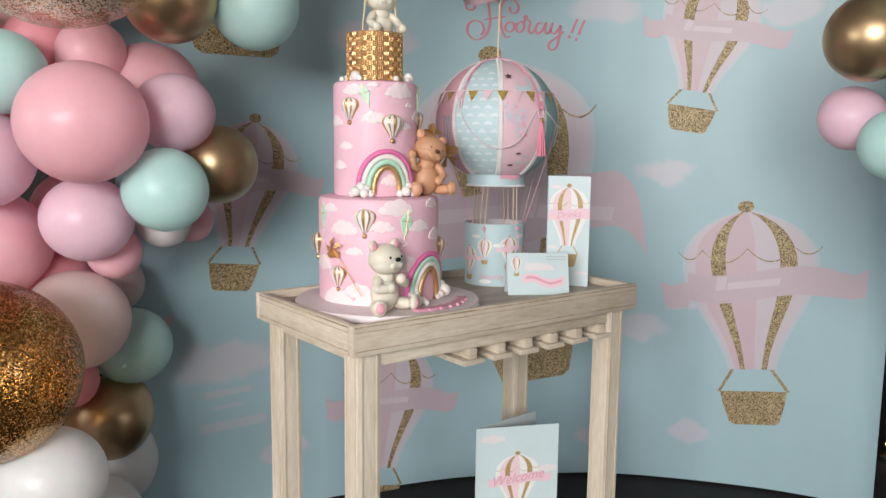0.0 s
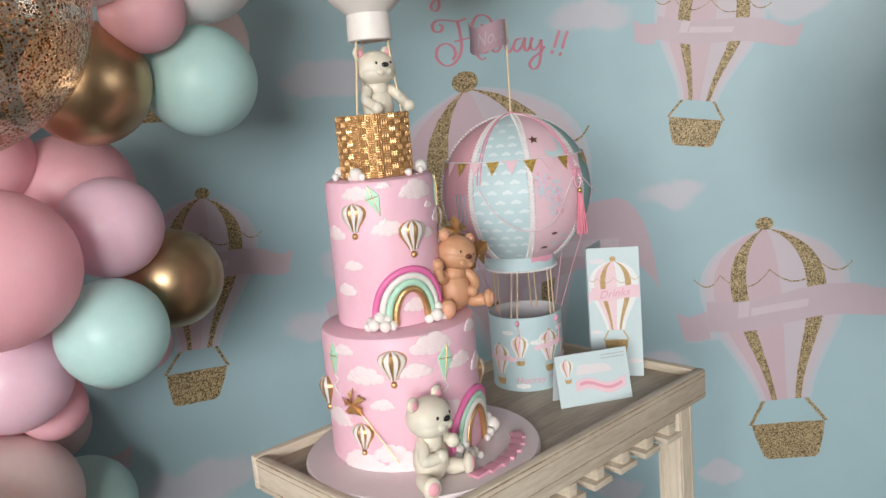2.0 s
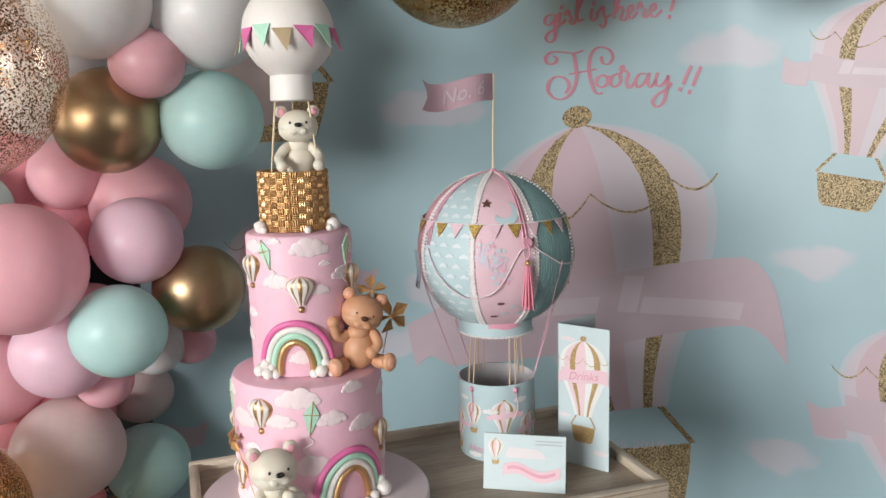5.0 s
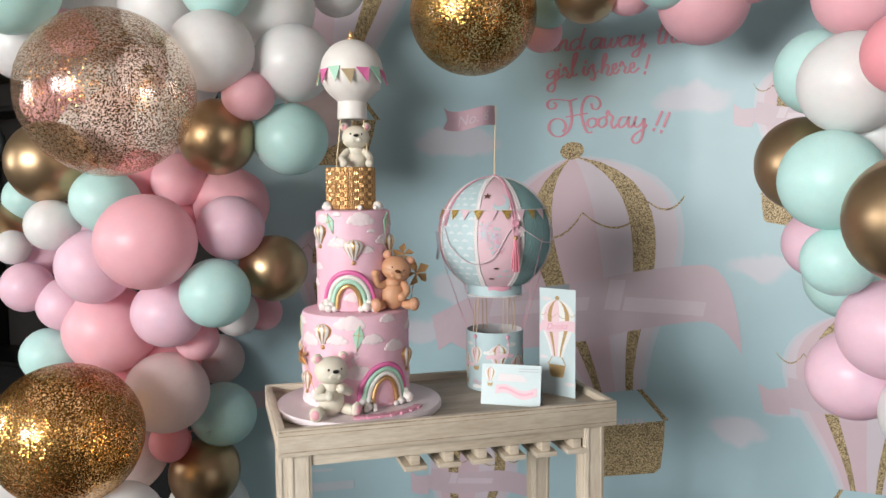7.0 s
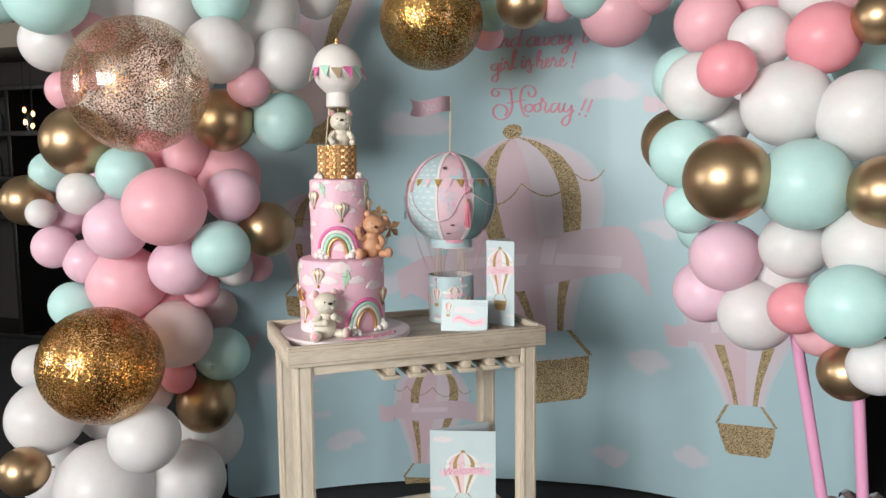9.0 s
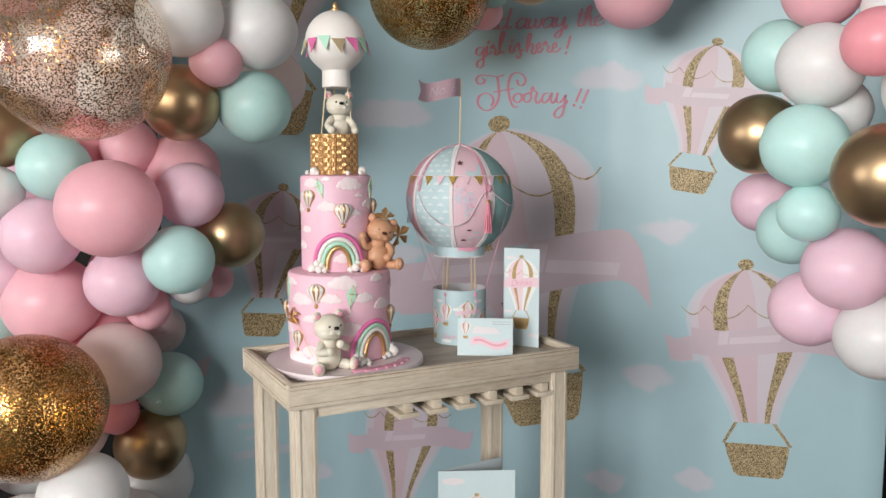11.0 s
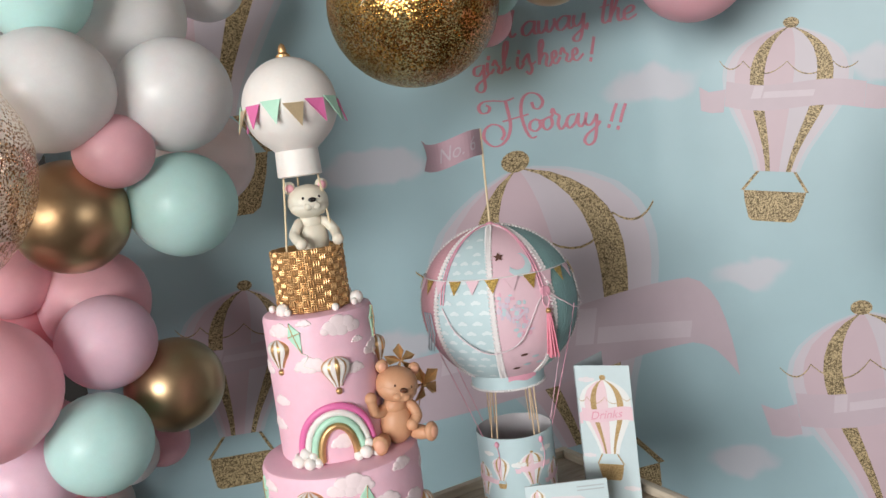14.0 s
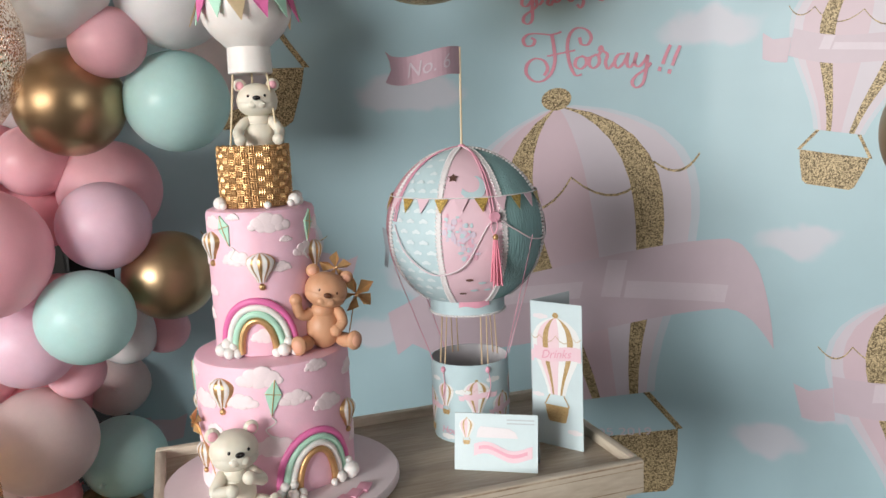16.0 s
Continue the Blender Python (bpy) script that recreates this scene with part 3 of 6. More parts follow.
def knot_mesh(mat):
    bm = bmesh.new()
    lathe(bm, [(0.0, -1.085), (0.05, -1.09), (0.045, -1.13), (0.03, -1.15), (0.055, -1.20), (0.075, -1.225), (0.0, -1.21)], 12, None, False)
    me = bpy.data.meshes.new("knot")
    bm.to_mesh(me)
    bm.free()
    me.materials.append(mat)
    me.shade_smooth()
    return me


WORDS = {PINK: "glossy pink latex balloon", CORAL: "deep coral pink latex balloon", LILAC: "lilac pink latex balloon", BLUSH: "pale blush latex balloon", MINT: "mint green latex balloon",
         WHITE: "white latex balloon", GOLD: "chrome gold latex balloon"}
SHAPES = {m: (balloon_mesh(m), knot_mesh(m)) for m in (*WORDS, CONFETTI, CONFETTI_DENSE)}
rng = random.Random(5)


def balloon(mat, x, y, z, r, words="", axis=None):
    """An inflated balloon; its knot points into the garland."""
    body, knot = SHAPES[mat]
    size = "large" if r > 0.115 else "small" if r < 0.075 else ""
    ob = new("balloon", body)
    heart = Vector((-0.86 if x < 0 else 1.12, 2.05 if x < 0 else 1.6, z)) if abs(x) > 0.3 and z < 1.75 else Vector((x, 2.5, z + 0.1))
    if axis is None:
        axis = Vector((x, y, z)) - heart + Vector([rng.uniform(-0.1, 0.1) for _ in range(3)])
    ob.matrix_basis = Matrix.Translation((x, y, z)) @ Vector(axis).to_track_quat("Z", "Y").to_matrix().to_4x4() @ Matrix.Diagonal((r * rng.uniform(1.0, 1.04), r * rng.uniform(0.97, 1.0), r * rng.uniform(0.96, 1.0), 1))
    kn = new("knot", knot)
    kn.parent = ob
    label = words or f"{size} {WORDS[mat]} in the garland".strip()
    return tagged(ob, label, "balloon", "balloons of the garland")


balloon(PINK, -0.760, 1.712, 1.241, 0.129)

balloon(LILAC, -0.631, 1.907, 1.270, 0.092)

balloon(GOLD, -0.562, 2.013, 1.147, 0.100)

balloon(MINT, -0.630, 1.828, 1.095, 0.096)

balloon(LILAC, -0.828, 1.866, 1.022, 0.101)

balloon(BLUSH, -0.889, 1.921, 0.769, 0.122)

balloon(MINT, -0.838, 2.121, 0.654, 0.103)

balloon(GOLD, -0.890, 2.083, 0.464, 0.114)

balloon(BLUSH, -0.920, 2.215, 0.808, 0.084)

balloon(GOLD, -0.605, 1.825, 1.520, 0.103)

balloon(MINT, -0.442, 1.934, 1.515, 0.101)

balloon(PINK, -0.502, 1.824, 1.625, 0.067)

balloon(WHITE, -0.418, 1.916, 1.717, 0.106)

balloon(WHITE, -0.563, 1.754, 1.735, 0.107)

balloon(MINT, -0.964, 1.780, 1.350, 0.093)

balloon(WHITE, -1.108, 1.726, 1.282, 0.075)

balloon(LILAC, -1.018, 1.786, 1.160, 0.108)

balloon(PINK, -1.093, 1.911, 0.953, 0.139)

balloon(PINK, -0.729, 2.049, 1.330, 0.114)

balloon(PINK, -0.833, 1.943, 1.407, 0.080)

balloon(WHITE, -0.845, 1.663, 0.474, 0.115)

balloon(WHITE, -0.701, 2.019, 1.004, 0.068)

balloon(PINK, 0.603, 2.379, 1.884, 0.119)

balloon(WHITE, -0.533, 2.000, 1.885, 0.116)

balloon(BLUSH, -0.478, 2.150, 1.600, 0.104)

balloon(MINT, -0.580, 1.800, 1.908, 0.090)

balloon(MINT, -1.083, 1.600, 1.914, 0.128)

balloon(WHITE, -1.213, 1.750, 1.793, 0.101)

balloon(PINK, -1.079, 1.800, 1.828, 0.073)

balloon(PINK, -1.296, 1.900, 1.647, 0.074)

balloon(GOLD, -1.131, 1.750, 1.459, 0.119)

balloon(MINT, -1.389, 1.900, 1.353, 0.077)

balloon(GOLD, -1.458, 1.850, 1.251, 0.095)

balloon(WHITE, -1.350, 1.800, 1.207, 0.053)

balloon(LILAC, -1.302, 1.800, 1.087, 0.077)

balloon(LILAC, -1.207, 1.850, 1.032, 0.081)

balloon(MINT, -1.276, 1.850, 0.870, 0.087)

balloon(WHITE, -1.345, 1.750, 0.470, 0.135)

balloon(GOLD, -1.303, 1.600, 0.331, 0.084)

balloon(WHITE, -0.930, 2.150, 0.314, 0.134)

balloon(WHITE, -0.898, 1.950, 0.210, 0.147)

balloon(WHITE, -1.095, 1.750, 0.241, 0.171)

balloon(CORAL, -0.937, 1.980, 0.593, 0.063)

balloon(PINK, -0.809, 1.970, 0.929, 0.065)

balloon(PINK, -0.659, 2.100, 0.999, 0.058)

balloon(LILAC, -1.348, 1.920, 1.185, 0.076)

balloon(WHITE, -1.513, 1.900, 0.609, 0.087)

balloon(CORAL, -0.967, 1.950, 1.417, 0.085)

balloon(WHITE, -1.074, 1.900, 1.950, 0.158)

balloon(WHITE, -0.845, 1.900, 1.897, 0.116)

balloon(WHITE, -0.439, 2.200, 1.972, 0.081)

balloon(CORAL, -0.902, 2.000, 1.298, 0.098)

balloon(CORAL, -1.013, 2.050, 0.815, 0.118)

balloon(BLUSH, -1.145, 2.000, 0.521, 0.134)

balloon(PINK, -0.963, 2.100, 1.016, 0.108)

balloon(CORAL, -1.102, 2.050, 1.264, 0.102)

balloon(BLUSH, -1.223, 1.980, 0.675, 0.129)

balloon(LILAC, -1.240, 2.050, 1.318, 0.099)

balloon(GOLD, 0.295, 2.300, 1.921, 0.088)

balloon(MINT, 0.512, 2.300, 1.939, 0.086)

balloon(PINK, 0.404, 2.350, 1.923, 0.070)

balloon(MINT, 0.160, 2.380, 1.905, 0.067)

balloon(PINK, 0.137, 2.420, 1.839, 0.060)

balloon(PINK, 0.717, 2.350, 1.945, 0.085)

balloon(WHITE, 0.042, 2.300, 2.083, 0.119)

balloon(GOLD, 0.946, 1.185, 1.342, 0.086)

balloon(MINT, 1.088, 1.200, 1.330, 0.090)

balloon(GOLD, 1.223, 1.150, 1.318, 0.070)

balloon(WHITE, 1.059, 1.300, 1.492, 0.089)

balloon(WHITE, 1.195, 1.250, 1.462, 0.089)

balloon(CORAL, 0.940, 1.250, 1.561, 0.058)

balloon(WHITE, 0.885, 1.377, 1.537, 0.077)

balloon(MINT, 0.848, 1.541, 1.575, 0.074)

balloon(PINK, 0.901, 1.450, 1.687, 0.074)

balloon(WHITE, 1.009, 1.350, 1.633, 0.067)

balloon(CORAL, 1.124, 1.300, 1.619, 0.071)

balloon(GOLD, 1.216, 1.250, 1.647, 0.054)

balloon(WHITE, 0.929, 1.450, 1.459, 0.068)

balloon(LILAC, 0.953, 1.398, 1.163, 0.079)

balloon(LILAC, 0.913, 1.489, 1.069, 0.077)

balloon(WHITE, 1.084, 1.300, 1.201, 0.070)

balloon(WHITE, 1.202, 1.200, 1.214, 0.080)

balloon(WHITE, 1.020, 1.400, 1.033, 0.082)

balloon(CORAL, 1.088, 1.260, 1.076, 0.054)

balloon(MINT, 1.165, 1.120, 1.109, 0.077)

balloon(PINK, 1.145, 1.350, 1.009, 0.051)

balloon(WHITE, 1.222, 1.150, 0.991, 0.055)

balloon(GOLD, 1.195, 1.300, 0.939, 0.060)

balloon(WHITE, 1.075, 1.420, 1.131, 0.058)

balloon(MINT, 1.244, 1.500, 1.583, 0.074)

balloon(PINK, 1.019, 1.500, 1.756, 0.066)

balloon(WHITE, 1.119, 1.450, 1.733, 0.073)

balloon(PINK, 1.198, 1.400, 1.753, 0.070)

balloon(GOLD, 0.832, 1.620, 1.421, 0.087)

balloon(MINT, 0.860, 1.364, 1.392, 0.076)

balloon(MINT, 0.874, 1.370, 1.269, 0.054)

balloon(LILAC, 0.869, 1.745, 1.269, 0.069)

balloon(MINT, 0.908, 1.630, 1.214, 0.074)

balloon(WHITE, -1.169, 2.000, 1.763, 0.128)

balloon(BLUSH, -0.965, 2.020, 1.742, 0.119)

balloon(WHITE, -1.270, 2.000, 1.592, 0.110)

balloon(BLUSH, -1.078, 1.980, 1.575, 0.123)

balloon(WHITE, -0.938, 2.020, 1.574, 0.113)

balloon(PINK, -1.229, 1.950, 1.730, 0.092)

balloon(BLUSH, -1.103, 2.050, 1.465, 0.101)

balloon(WHITE, -0.893, 2.050, 1.706, 0.103)

balloon(BLUSH, -1.353, 1.980, 0.689, 0.131)

balloon(WHITE, -1.446, 1.980, 0.526, 0.137)

balloon(WHITE, -1.254, 2.000, 0.445, 0.136)

balloon(CORAL, -1.141, 2.000, 0.807, 0.096)

balloon(WHITE, -1.116, 2.000, 0.143, 0.153)

balloon(WHITE, -1.500, 1.950, 0.164, 0.134)

balloon(MINT, -1.388, 1.700, 1.972, 0.114)

balloon(CONFETTI, -0.72, 1.555, 1.616, 0.205, "large clear balloon with gold confetti stuck inside", (0.3, -1, -0.4))
balloon(CONFETTI_DENSE, -0.944, 1.596, 0.733, 0.192, "large clear balloon with dense gold glitter inside", (0.2, -0.5, 1))
balloon(CONFETTI_DENSE, 0.009, 2.159, 1.857, 0.172, "large clear balloon full of gold glitter under the arch", (0, -0.7, -1))


# ---------------------------------------------------------------- the table
table = tagged(empty("serving_table", pose(-0.159, 1.403, 0, 0, 0, 37.5)), "whitewashed wooden serving table with tray top and glass rack", "table")
TL, TW, TZ = 0.781, 0.409, 0.882
bm = bmesh.new()
box(bm, 0.018, TL - 0.018, 0.018, TW - 0.018, TZ - 0.035, TZ - 0.017, 0.001)
part("tabletop", bm, WOOD_TOP, table, "worn grey wooden tray bottom", False)
for x0, x1, y0, y1 in ((0, TL, 0, 0.018), (0, TL, TW - 0.018, TW), (0, 0.018, 0.0185, TW - 0.0185), (TL - 0.018, TL, 0.0185, TW - 0.0185)):
    bm = bmesh.new()
    box(bm, x0, x1, y0, y1, TZ - 0.06, TZ, 0.0055)
    rim = part("tray_rim", bm, WOOD if x1 - x0 > 0.1 else WOOD_SIDE, table)
    for zc, th in ((TZ - 0.0045, 0.0028), (TZ - 0.014, 0.0012), (TZ - 0.049, 0.0014)):
        bm = bmesh.new()
        if x1 - x0 > 0.1:
            fy = y0 - 0.0006 if y0 < 0.1 else y1
            box(bm, x0 + 0.004, x1 - 0.004, fy, fy + 0.0006, zc - th / 2, zc + th / 2)
        else:
            fx = x0 - 0.0006 if x0 < 0.1 else x1
            box(bm, fx, fx + 0.0006, y0, y1, zc - th / 2, zc + th / 2)
        part("worn_line", bm, WOOD_WORN, rim, "brown worn line along the edge", False)
LEG = 0.050
for x0 in (0.022, TL - 0.022 - LEG):
    for y0 in (0.020, TW - 0.020 - LEG):
        bm = bmesh.new()
        box(bm, x0, x0 + LEG, y0, y0 + LEG, 0.0, TZ - 0.0605, 0.004)
        leg = part("leg", bm, WOOD_UP, table)
        for dx in (0.006, LEG - 0.011):
            bm = bmesh.new()
            box(bm, x0 + dx, x0 + dx + 0.005, y0 - 0.002, y0 - 0.0002, 0.0, TZ - 0.062, 0.0008)
            part("bead_moulding", bm, WOOD_UP, leg)
            bm = bmesh.new()
            box(bm, x0 - 0.002, x0 - 0.0002, y0 + dx, y0 + dx + 0.005, 0.0, TZ - 0.062, 0.0008)
            part("bead_moulding", bm, WOOD_UP, leg)
for y0 in (0.022, TW - 0.042):
    bm = bmesh.new()
    box(bm, 0.0725, TL - 0.0725, y0 + 0.003, y0 + 0.023, TZ - 0.090, TZ - 0.061, 0.003)
    part("apron", bm, WOOD if y0 < 0.1 else WOOD_BROWN, table)
for x0 in (0.025, TL - 0.045):
    bm = bmesh.new()
    box(bm, x0 + 0.002, x0 + 0.018, 0.0705, TW - 0.0705, TZ - 0.080, TZ - 0.061, 0.003)
    part("apron", bm, WOOD_BROWN if x0 > 0.1 else WOOD, table)
for i in range(6):
    xc = 0.30 + 0.078 * i
    bm = bmesh.new()
    box(bm, xc - 0.011, xc + 0.011, 0.024, TW - 0.046, TZ - 0.112, TZ - 0.0905, 0.002)
    box(bm, xc - 0.026, xc + 0.026, 0.018, TW - 0.05, TZ - 0.124, TZ - 0.1125, 0.002)
    part("glass_rail", bm, WOOD, table, "wooden rail of the hanging glass rack")
SHELF = 0.225
for i in range(4):
    bm = bmesh.new()
    y0 = 0.035 + 0.09 * i
    box(bm, 0.02, TL - 0.02, y0, y0 + 0.087, SHELF - 0.02, SHELF, 0.003)
    part("shelf_board", bm, WOOD, table)
for y0 in (0.030, TW - 0.047):
    bm = bmesh.new()
    box(bm, 0.0725, TL - 0.0725, y0 - 0.008, y0 + 0.004, SHELF - 0.03, SHELF + 0.025, 0.003)
    part("shelf_rail", bm, WOOD, table)


# ---------------------------------------------------------------- the cake
FONDANT = material("pink_fondant", (0.80, 0.49, 0.59), 0.5, vary=0.06, scale=14, bump=0.06, bump_scale=120, sub=0.15)
ICING_WHITE = material("white_fondant", (0.78, 0.735, 0.70), 0.5, vary=0.05, scale=20, bump=0.06, bump_scale=150, sub=0.15)
BOARD = material("cake_board_icing", (0.76, 0.66, 0.68), 0.45, vary=0.05, scale=12, bump=0.05, bump_scale=120)
CX, CY, CZ = -0.138, 1.717, 0.865
cake = tagged(empty("cake", pose(CX, CY, CZ)), "two tier pink fondant cake with rainbows, clouds and gold basket", "cake")
bm = bmesh.new()
lathe(bm, [(0.0, 0), (0.192, 0), (0.195, 0.003), (0.195, 0.012), (0.192, 0.016), (0.0, 0.016)], 96, Matrix.Translation((0.022, -0.03, 0)), False)
board = part("cake_board", bm, BOARD, cake, "round board covered in pale pink icing")


def tier(name, r, z0, z1, mat, label=""):
    bm = bmesh.new()
    e = 0.009
    lathe(bm, [(0, z0), (r - 0.002, z0), (r, z0 + 0.004), (r, (z0 + z1) / 2), (r, z1 - e), (r - e * 0.3, z1 - e * 0.3), (r - e, z1), (r * 0.5, z1 + 0.0005), (0, z1 + 0.001)], 96, None, False)
    return part(name, bm, mat, cake, label)


R_LOW, R_UP = 0.127, 0.088
Z_LOW, Z_UP = 1.096 - CZ, 1.331 - CZ
low = tier("lower_tier", R_LOW, 0.016, Z_LOW, FONDANT)
up = tier("upper_tier", R_UP, Z_LOW + 0.0015, Z_UP, FONDANT)
up.location = (-0.008, 0.010, 0)


# ---------------------------------------------------------------- brush lettering on the print
def pen(x, y):
    u, v = (x - 1100) / 100, (y - 140) / 100
    return on_print(0.24368 + 0.13925 * u - 0.00736 * v + 0.00163 * u * v - 0.00091 * u * u, 1.68453 - 0.01325 * u - 0.14097 * v + 0.00089 * u * v - 0.00002 * u * u, 0.0035)


def pen_words(thin, thick, dots, *strokes):
    bm = bmesh.new()
    for stroke in strokes:
        brush(bm, stroke, pen, thin, thick)
    for x, y in dots:
        brush(bm, ((x + 1, y - 4), (x, y), (x - 1, y + 4)), pen, thick * 0.8, thick)
    part("lettering", bm, PRINT_TEXT, backdrop, "rose pink brush lettering", False)


pen_words(2.8, 6.6, ((1231, 213), (1249, 217)),
          ((1046, 151), (1028, 157), (1004, 156), (985, 158), (976, 168), (981, 179), (993, 178), (997, 169), (990, 164)),
          ((1028, 156), (1033, 180), (1036, 205), (1030, 228), (1015, 243), (998, 244), (984, 230), (986, 212), (1000, 202), (1016, 206), (1023, 220), (1017, 233)),
          ((1021, 197), (1045, 191), (1073, 184)),
          ((1080, 160), (1084, 172), (1095, 173), (1102, 160), (1093, 146), (1075, 143), (1062, 155), (1058, 180), (1064, 210), (1075, 230), (1087, 228)),
          ((1085, 195), (1076, 200), (1074, 212), (1084, 218), (1094, 210), (1093, 198), (1085, 194), (1092, 197), (1102, 196)),
          ((1112, 191), (1102, 197), (1100, 209), (1108, 216), (1118, 207), (1117, 194), (1110, 190), (1116, 192), (1121, 184)),
          ((1117, 184), (1121, 175), (1125, 183), (1133, 190), (1130, 205), (1136, 216), (1147, 203)),
          ((1165, 187), (1153, 190), (1147, 204), (1153, 214), (1164, 204), (1172, 186)), ((1172, 185), (1170, 204), (1176, 212), (1186, 198)),
          ((1188, 184), (1184, 203), (1192, 210), (1202, 200), (1208, 188)), ((1208, 188), (1206, 215), (1201, 240), (1189, 249), (1181, 240), (1188, 227), (1205, 214), (1215, 202)),
          ((1249, 168), (1241, 188), (1236, 204)), ((1267, 169), (1259, 189), (1254, 206)))
pen_words(2.2, 6.2, ((1000, 73), (1060, 63), (1203, 81)),
          ((985, 87), (973, 92), (971, 104), (980, 107), (989, 95)), ((990, 86), (990, 110), (991, 130), (984, 139), (975, 135), (977, 124), (992, 112), (1000, 103)),
          ((998, 82), (997, 98), (1003, 103), (1010, 94)), ((1007, 88), (1012, 78), (1016, 86), (1020, 92), (1018, 100), (1024, 103), (1030, 92)),
          ((1028, 88), (1038, 55), (1038, 42), (1032, 48), (1029, 75), (1033, 97), (1043, 92)), ((1058, 72), (1056, 88), (1062, 95), (1070, 84)),
          ((1066, 84), (1078, 67), (1080, 80), (1085, 95), (1080, 106), (1073, 100)), ((1084, 88), (1093, 82)),
          ((1100, 75), (1109, 50), (1106, 40), (1101, 52), (1100, 88)), ((1101, 80), (1110, 66), (1116, 72), (1113, 88), (1120, 91), (1127, 79)),
          ((1126, 80), (1134, 72), (1132, 62), (1126, 68), (1127, 82), (1134, 87), (1143, 74)), ((1142, 70), (1147, 57), (1152, 66), (1157, 70), (1154, 80), (1160, 84), (1168, 74)),
          ((1166, 74), (1176, 68), (1175, 58), (1168, 63), (1168, 77), (1176, 82), (1189, 69)), ((1212, 37), (1208, 56), (1205, 71)))

# small maker's mark low on the print, as plain bars
for x0, x1, z0, z1 in ((-0.735, -0.56, 0.315, 0.345), (-0.72, -0.60, 0.425, 0.445), (-0.70, -0.62, 0.385, 0.395)):
    bm = bmesh.new()
    strip(bm, [(x0, z0), (x0, z1)], [(x1, z0), (x1, z1)], lambda x, z: on_print(x, z, 0.003), 4)
    part("mark_bar", bm, PRINT_HALO, backdrop, "", False)


# ---------------------------------------------------------------- cake decorations
HOT = material("hot_pink_fondant", (0.72, 0.16, 0.38), 0.45, vary=0.06, scale=20, bump=0.05, bump_scale=150)
MINT_ICING = material("mint_fondant", (0.42, 0.68, 0.53), 0.45, vary=0.06, scale=20, bump=0.05, bump_scale=150)
GOLD_LEAF = material("painted_gold", (0.72, 0.44, 0.205), 0.40, 0.82, vary=0.25, scale=40, bump=0.15, bump_scale=120)
PALE_GOLD = material("pale_gold_paste", (0.90, 0.70, 0.44), 0.34, 0.8, vary=0.12, scale=60, bump=0.1, bump_scale=150)
CLOUD_ICING = material("pale_pink_white_fondant", (0.82, 0.68, 0.70), 0.5, vary=0.06, scale=25, bump=0.06, bump_scale=150)
BEIGE_STICK = material("wooden_stick", (0.72, 0.58, 0.38), 0.6, vary=0.12, scale=30)


def on_tier(r, deg, z, off=0.0, x=0.0, y=0.0):
    """A place on a tier's side: x metres along the side from the angle, y up."""
    a = radians(deg) + x / r
    return Vector(((r + off) * math.cos(a), (r + off) * math.sin(a), z - CZ + y))


def side_blob(bm, r, deg, z, x, y, rx, ry, depth, seg=12, rings=6, slot=0):
    rows = []
    for i in range(rings + 1):
        a = math.pi / 2 * i / rings
        k = math.cos(a)
        if i == rings:
            rows.append([bm.verts.new(on_tier(r, deg, z, depth, x, y))])
        else:
            rows.append([bm.verts.new(on_tier(r, deg, z, depth * math.sin(a) ** 0.6 - (0.001 if i == 0 else 0), x + rx * k * math.cos(2 * math.pi * j / seg), y + ry * k * math.sin(2 * math.pi * j / seg))) for j in range(seg)])
    for a, b in zip(rows, rows[1:]):
        for j in range(seg):
            q = list(dict.fromkeys((a[j], a[(j + 1) % seg], b[(j + 1) % len(b)], b[j % len(b)])))
            bm.faces.new(q).material_index = slot


def icing_cloud(parent, r, deg, z, w):
    bm = bmesh.new()
    k = rng.choice((-1, 1))
    for x, y, s in ((-0.36, -0.06, 0.16), (-0.16, 0.05, 0.20), (0.08, 0.08, 0.23), (0.28, 0.0, 0.19), (0.42, -0.08, 0.11), (0.0, -0.08, 0.2), (-0.22, -0.1, 0.13), (0.2, -0.1, 0.14)):
        side_blob(bm, r, deg, z, k * x * w, y * w, s * w, s * w * 0.82, 0.0017 + 0.0004 * rng.random())
    return part("cloud", bm, CLOUD_ICING, parent, "white icing cloud")


def icing_balloon(parent, r, deg, z, h, lean=0.0):
    bm = bmesh.new()
    c, s = math.cos(radians(lean)), math.sin(radians(lean))
    n = 14
    grid = []
    for v, hw in zip(V_STEPS, HALF):
        row = []
        for i in range(n + 1):
            f = -1 + 2 * i / n
            u = hw * 1.3 * f
            groove = 0.85 + 0.15 * abs(math.cos(f * math.pi * 2.5))
            d = 0.012 * h / 0.05 * math.sqrt(max(0, 1 - f * f)) * (hw / 0.27) ** 0.7 * groove
            yy = 0.5 - v
            row.append(bm.verts.new(on_tier(r, deg, z, d - 0.0005, (u * c - yy * s) * h, (yy * c + u * s) * h)))
        grid.append(row)
    for a, b in zip(grid, grid[1:]):
        for i in range(n):
            bm.faces.new((a[i], a[i + 1], b[i + 1], b[i])).material_index = 1 if i in (0, 3, 6, 7, 10, 13) else 0
    side_blob(bm, r, deg, z, s * 0.4 * h, -0.36 * h, 0.075 * h, 0.085 * h, 0.006, slot=1)
    return part("icing_balloon", bm, [ICING_WHITE, GOLD_LEAF], parent, "white hot air balloon relief with gold stripes")


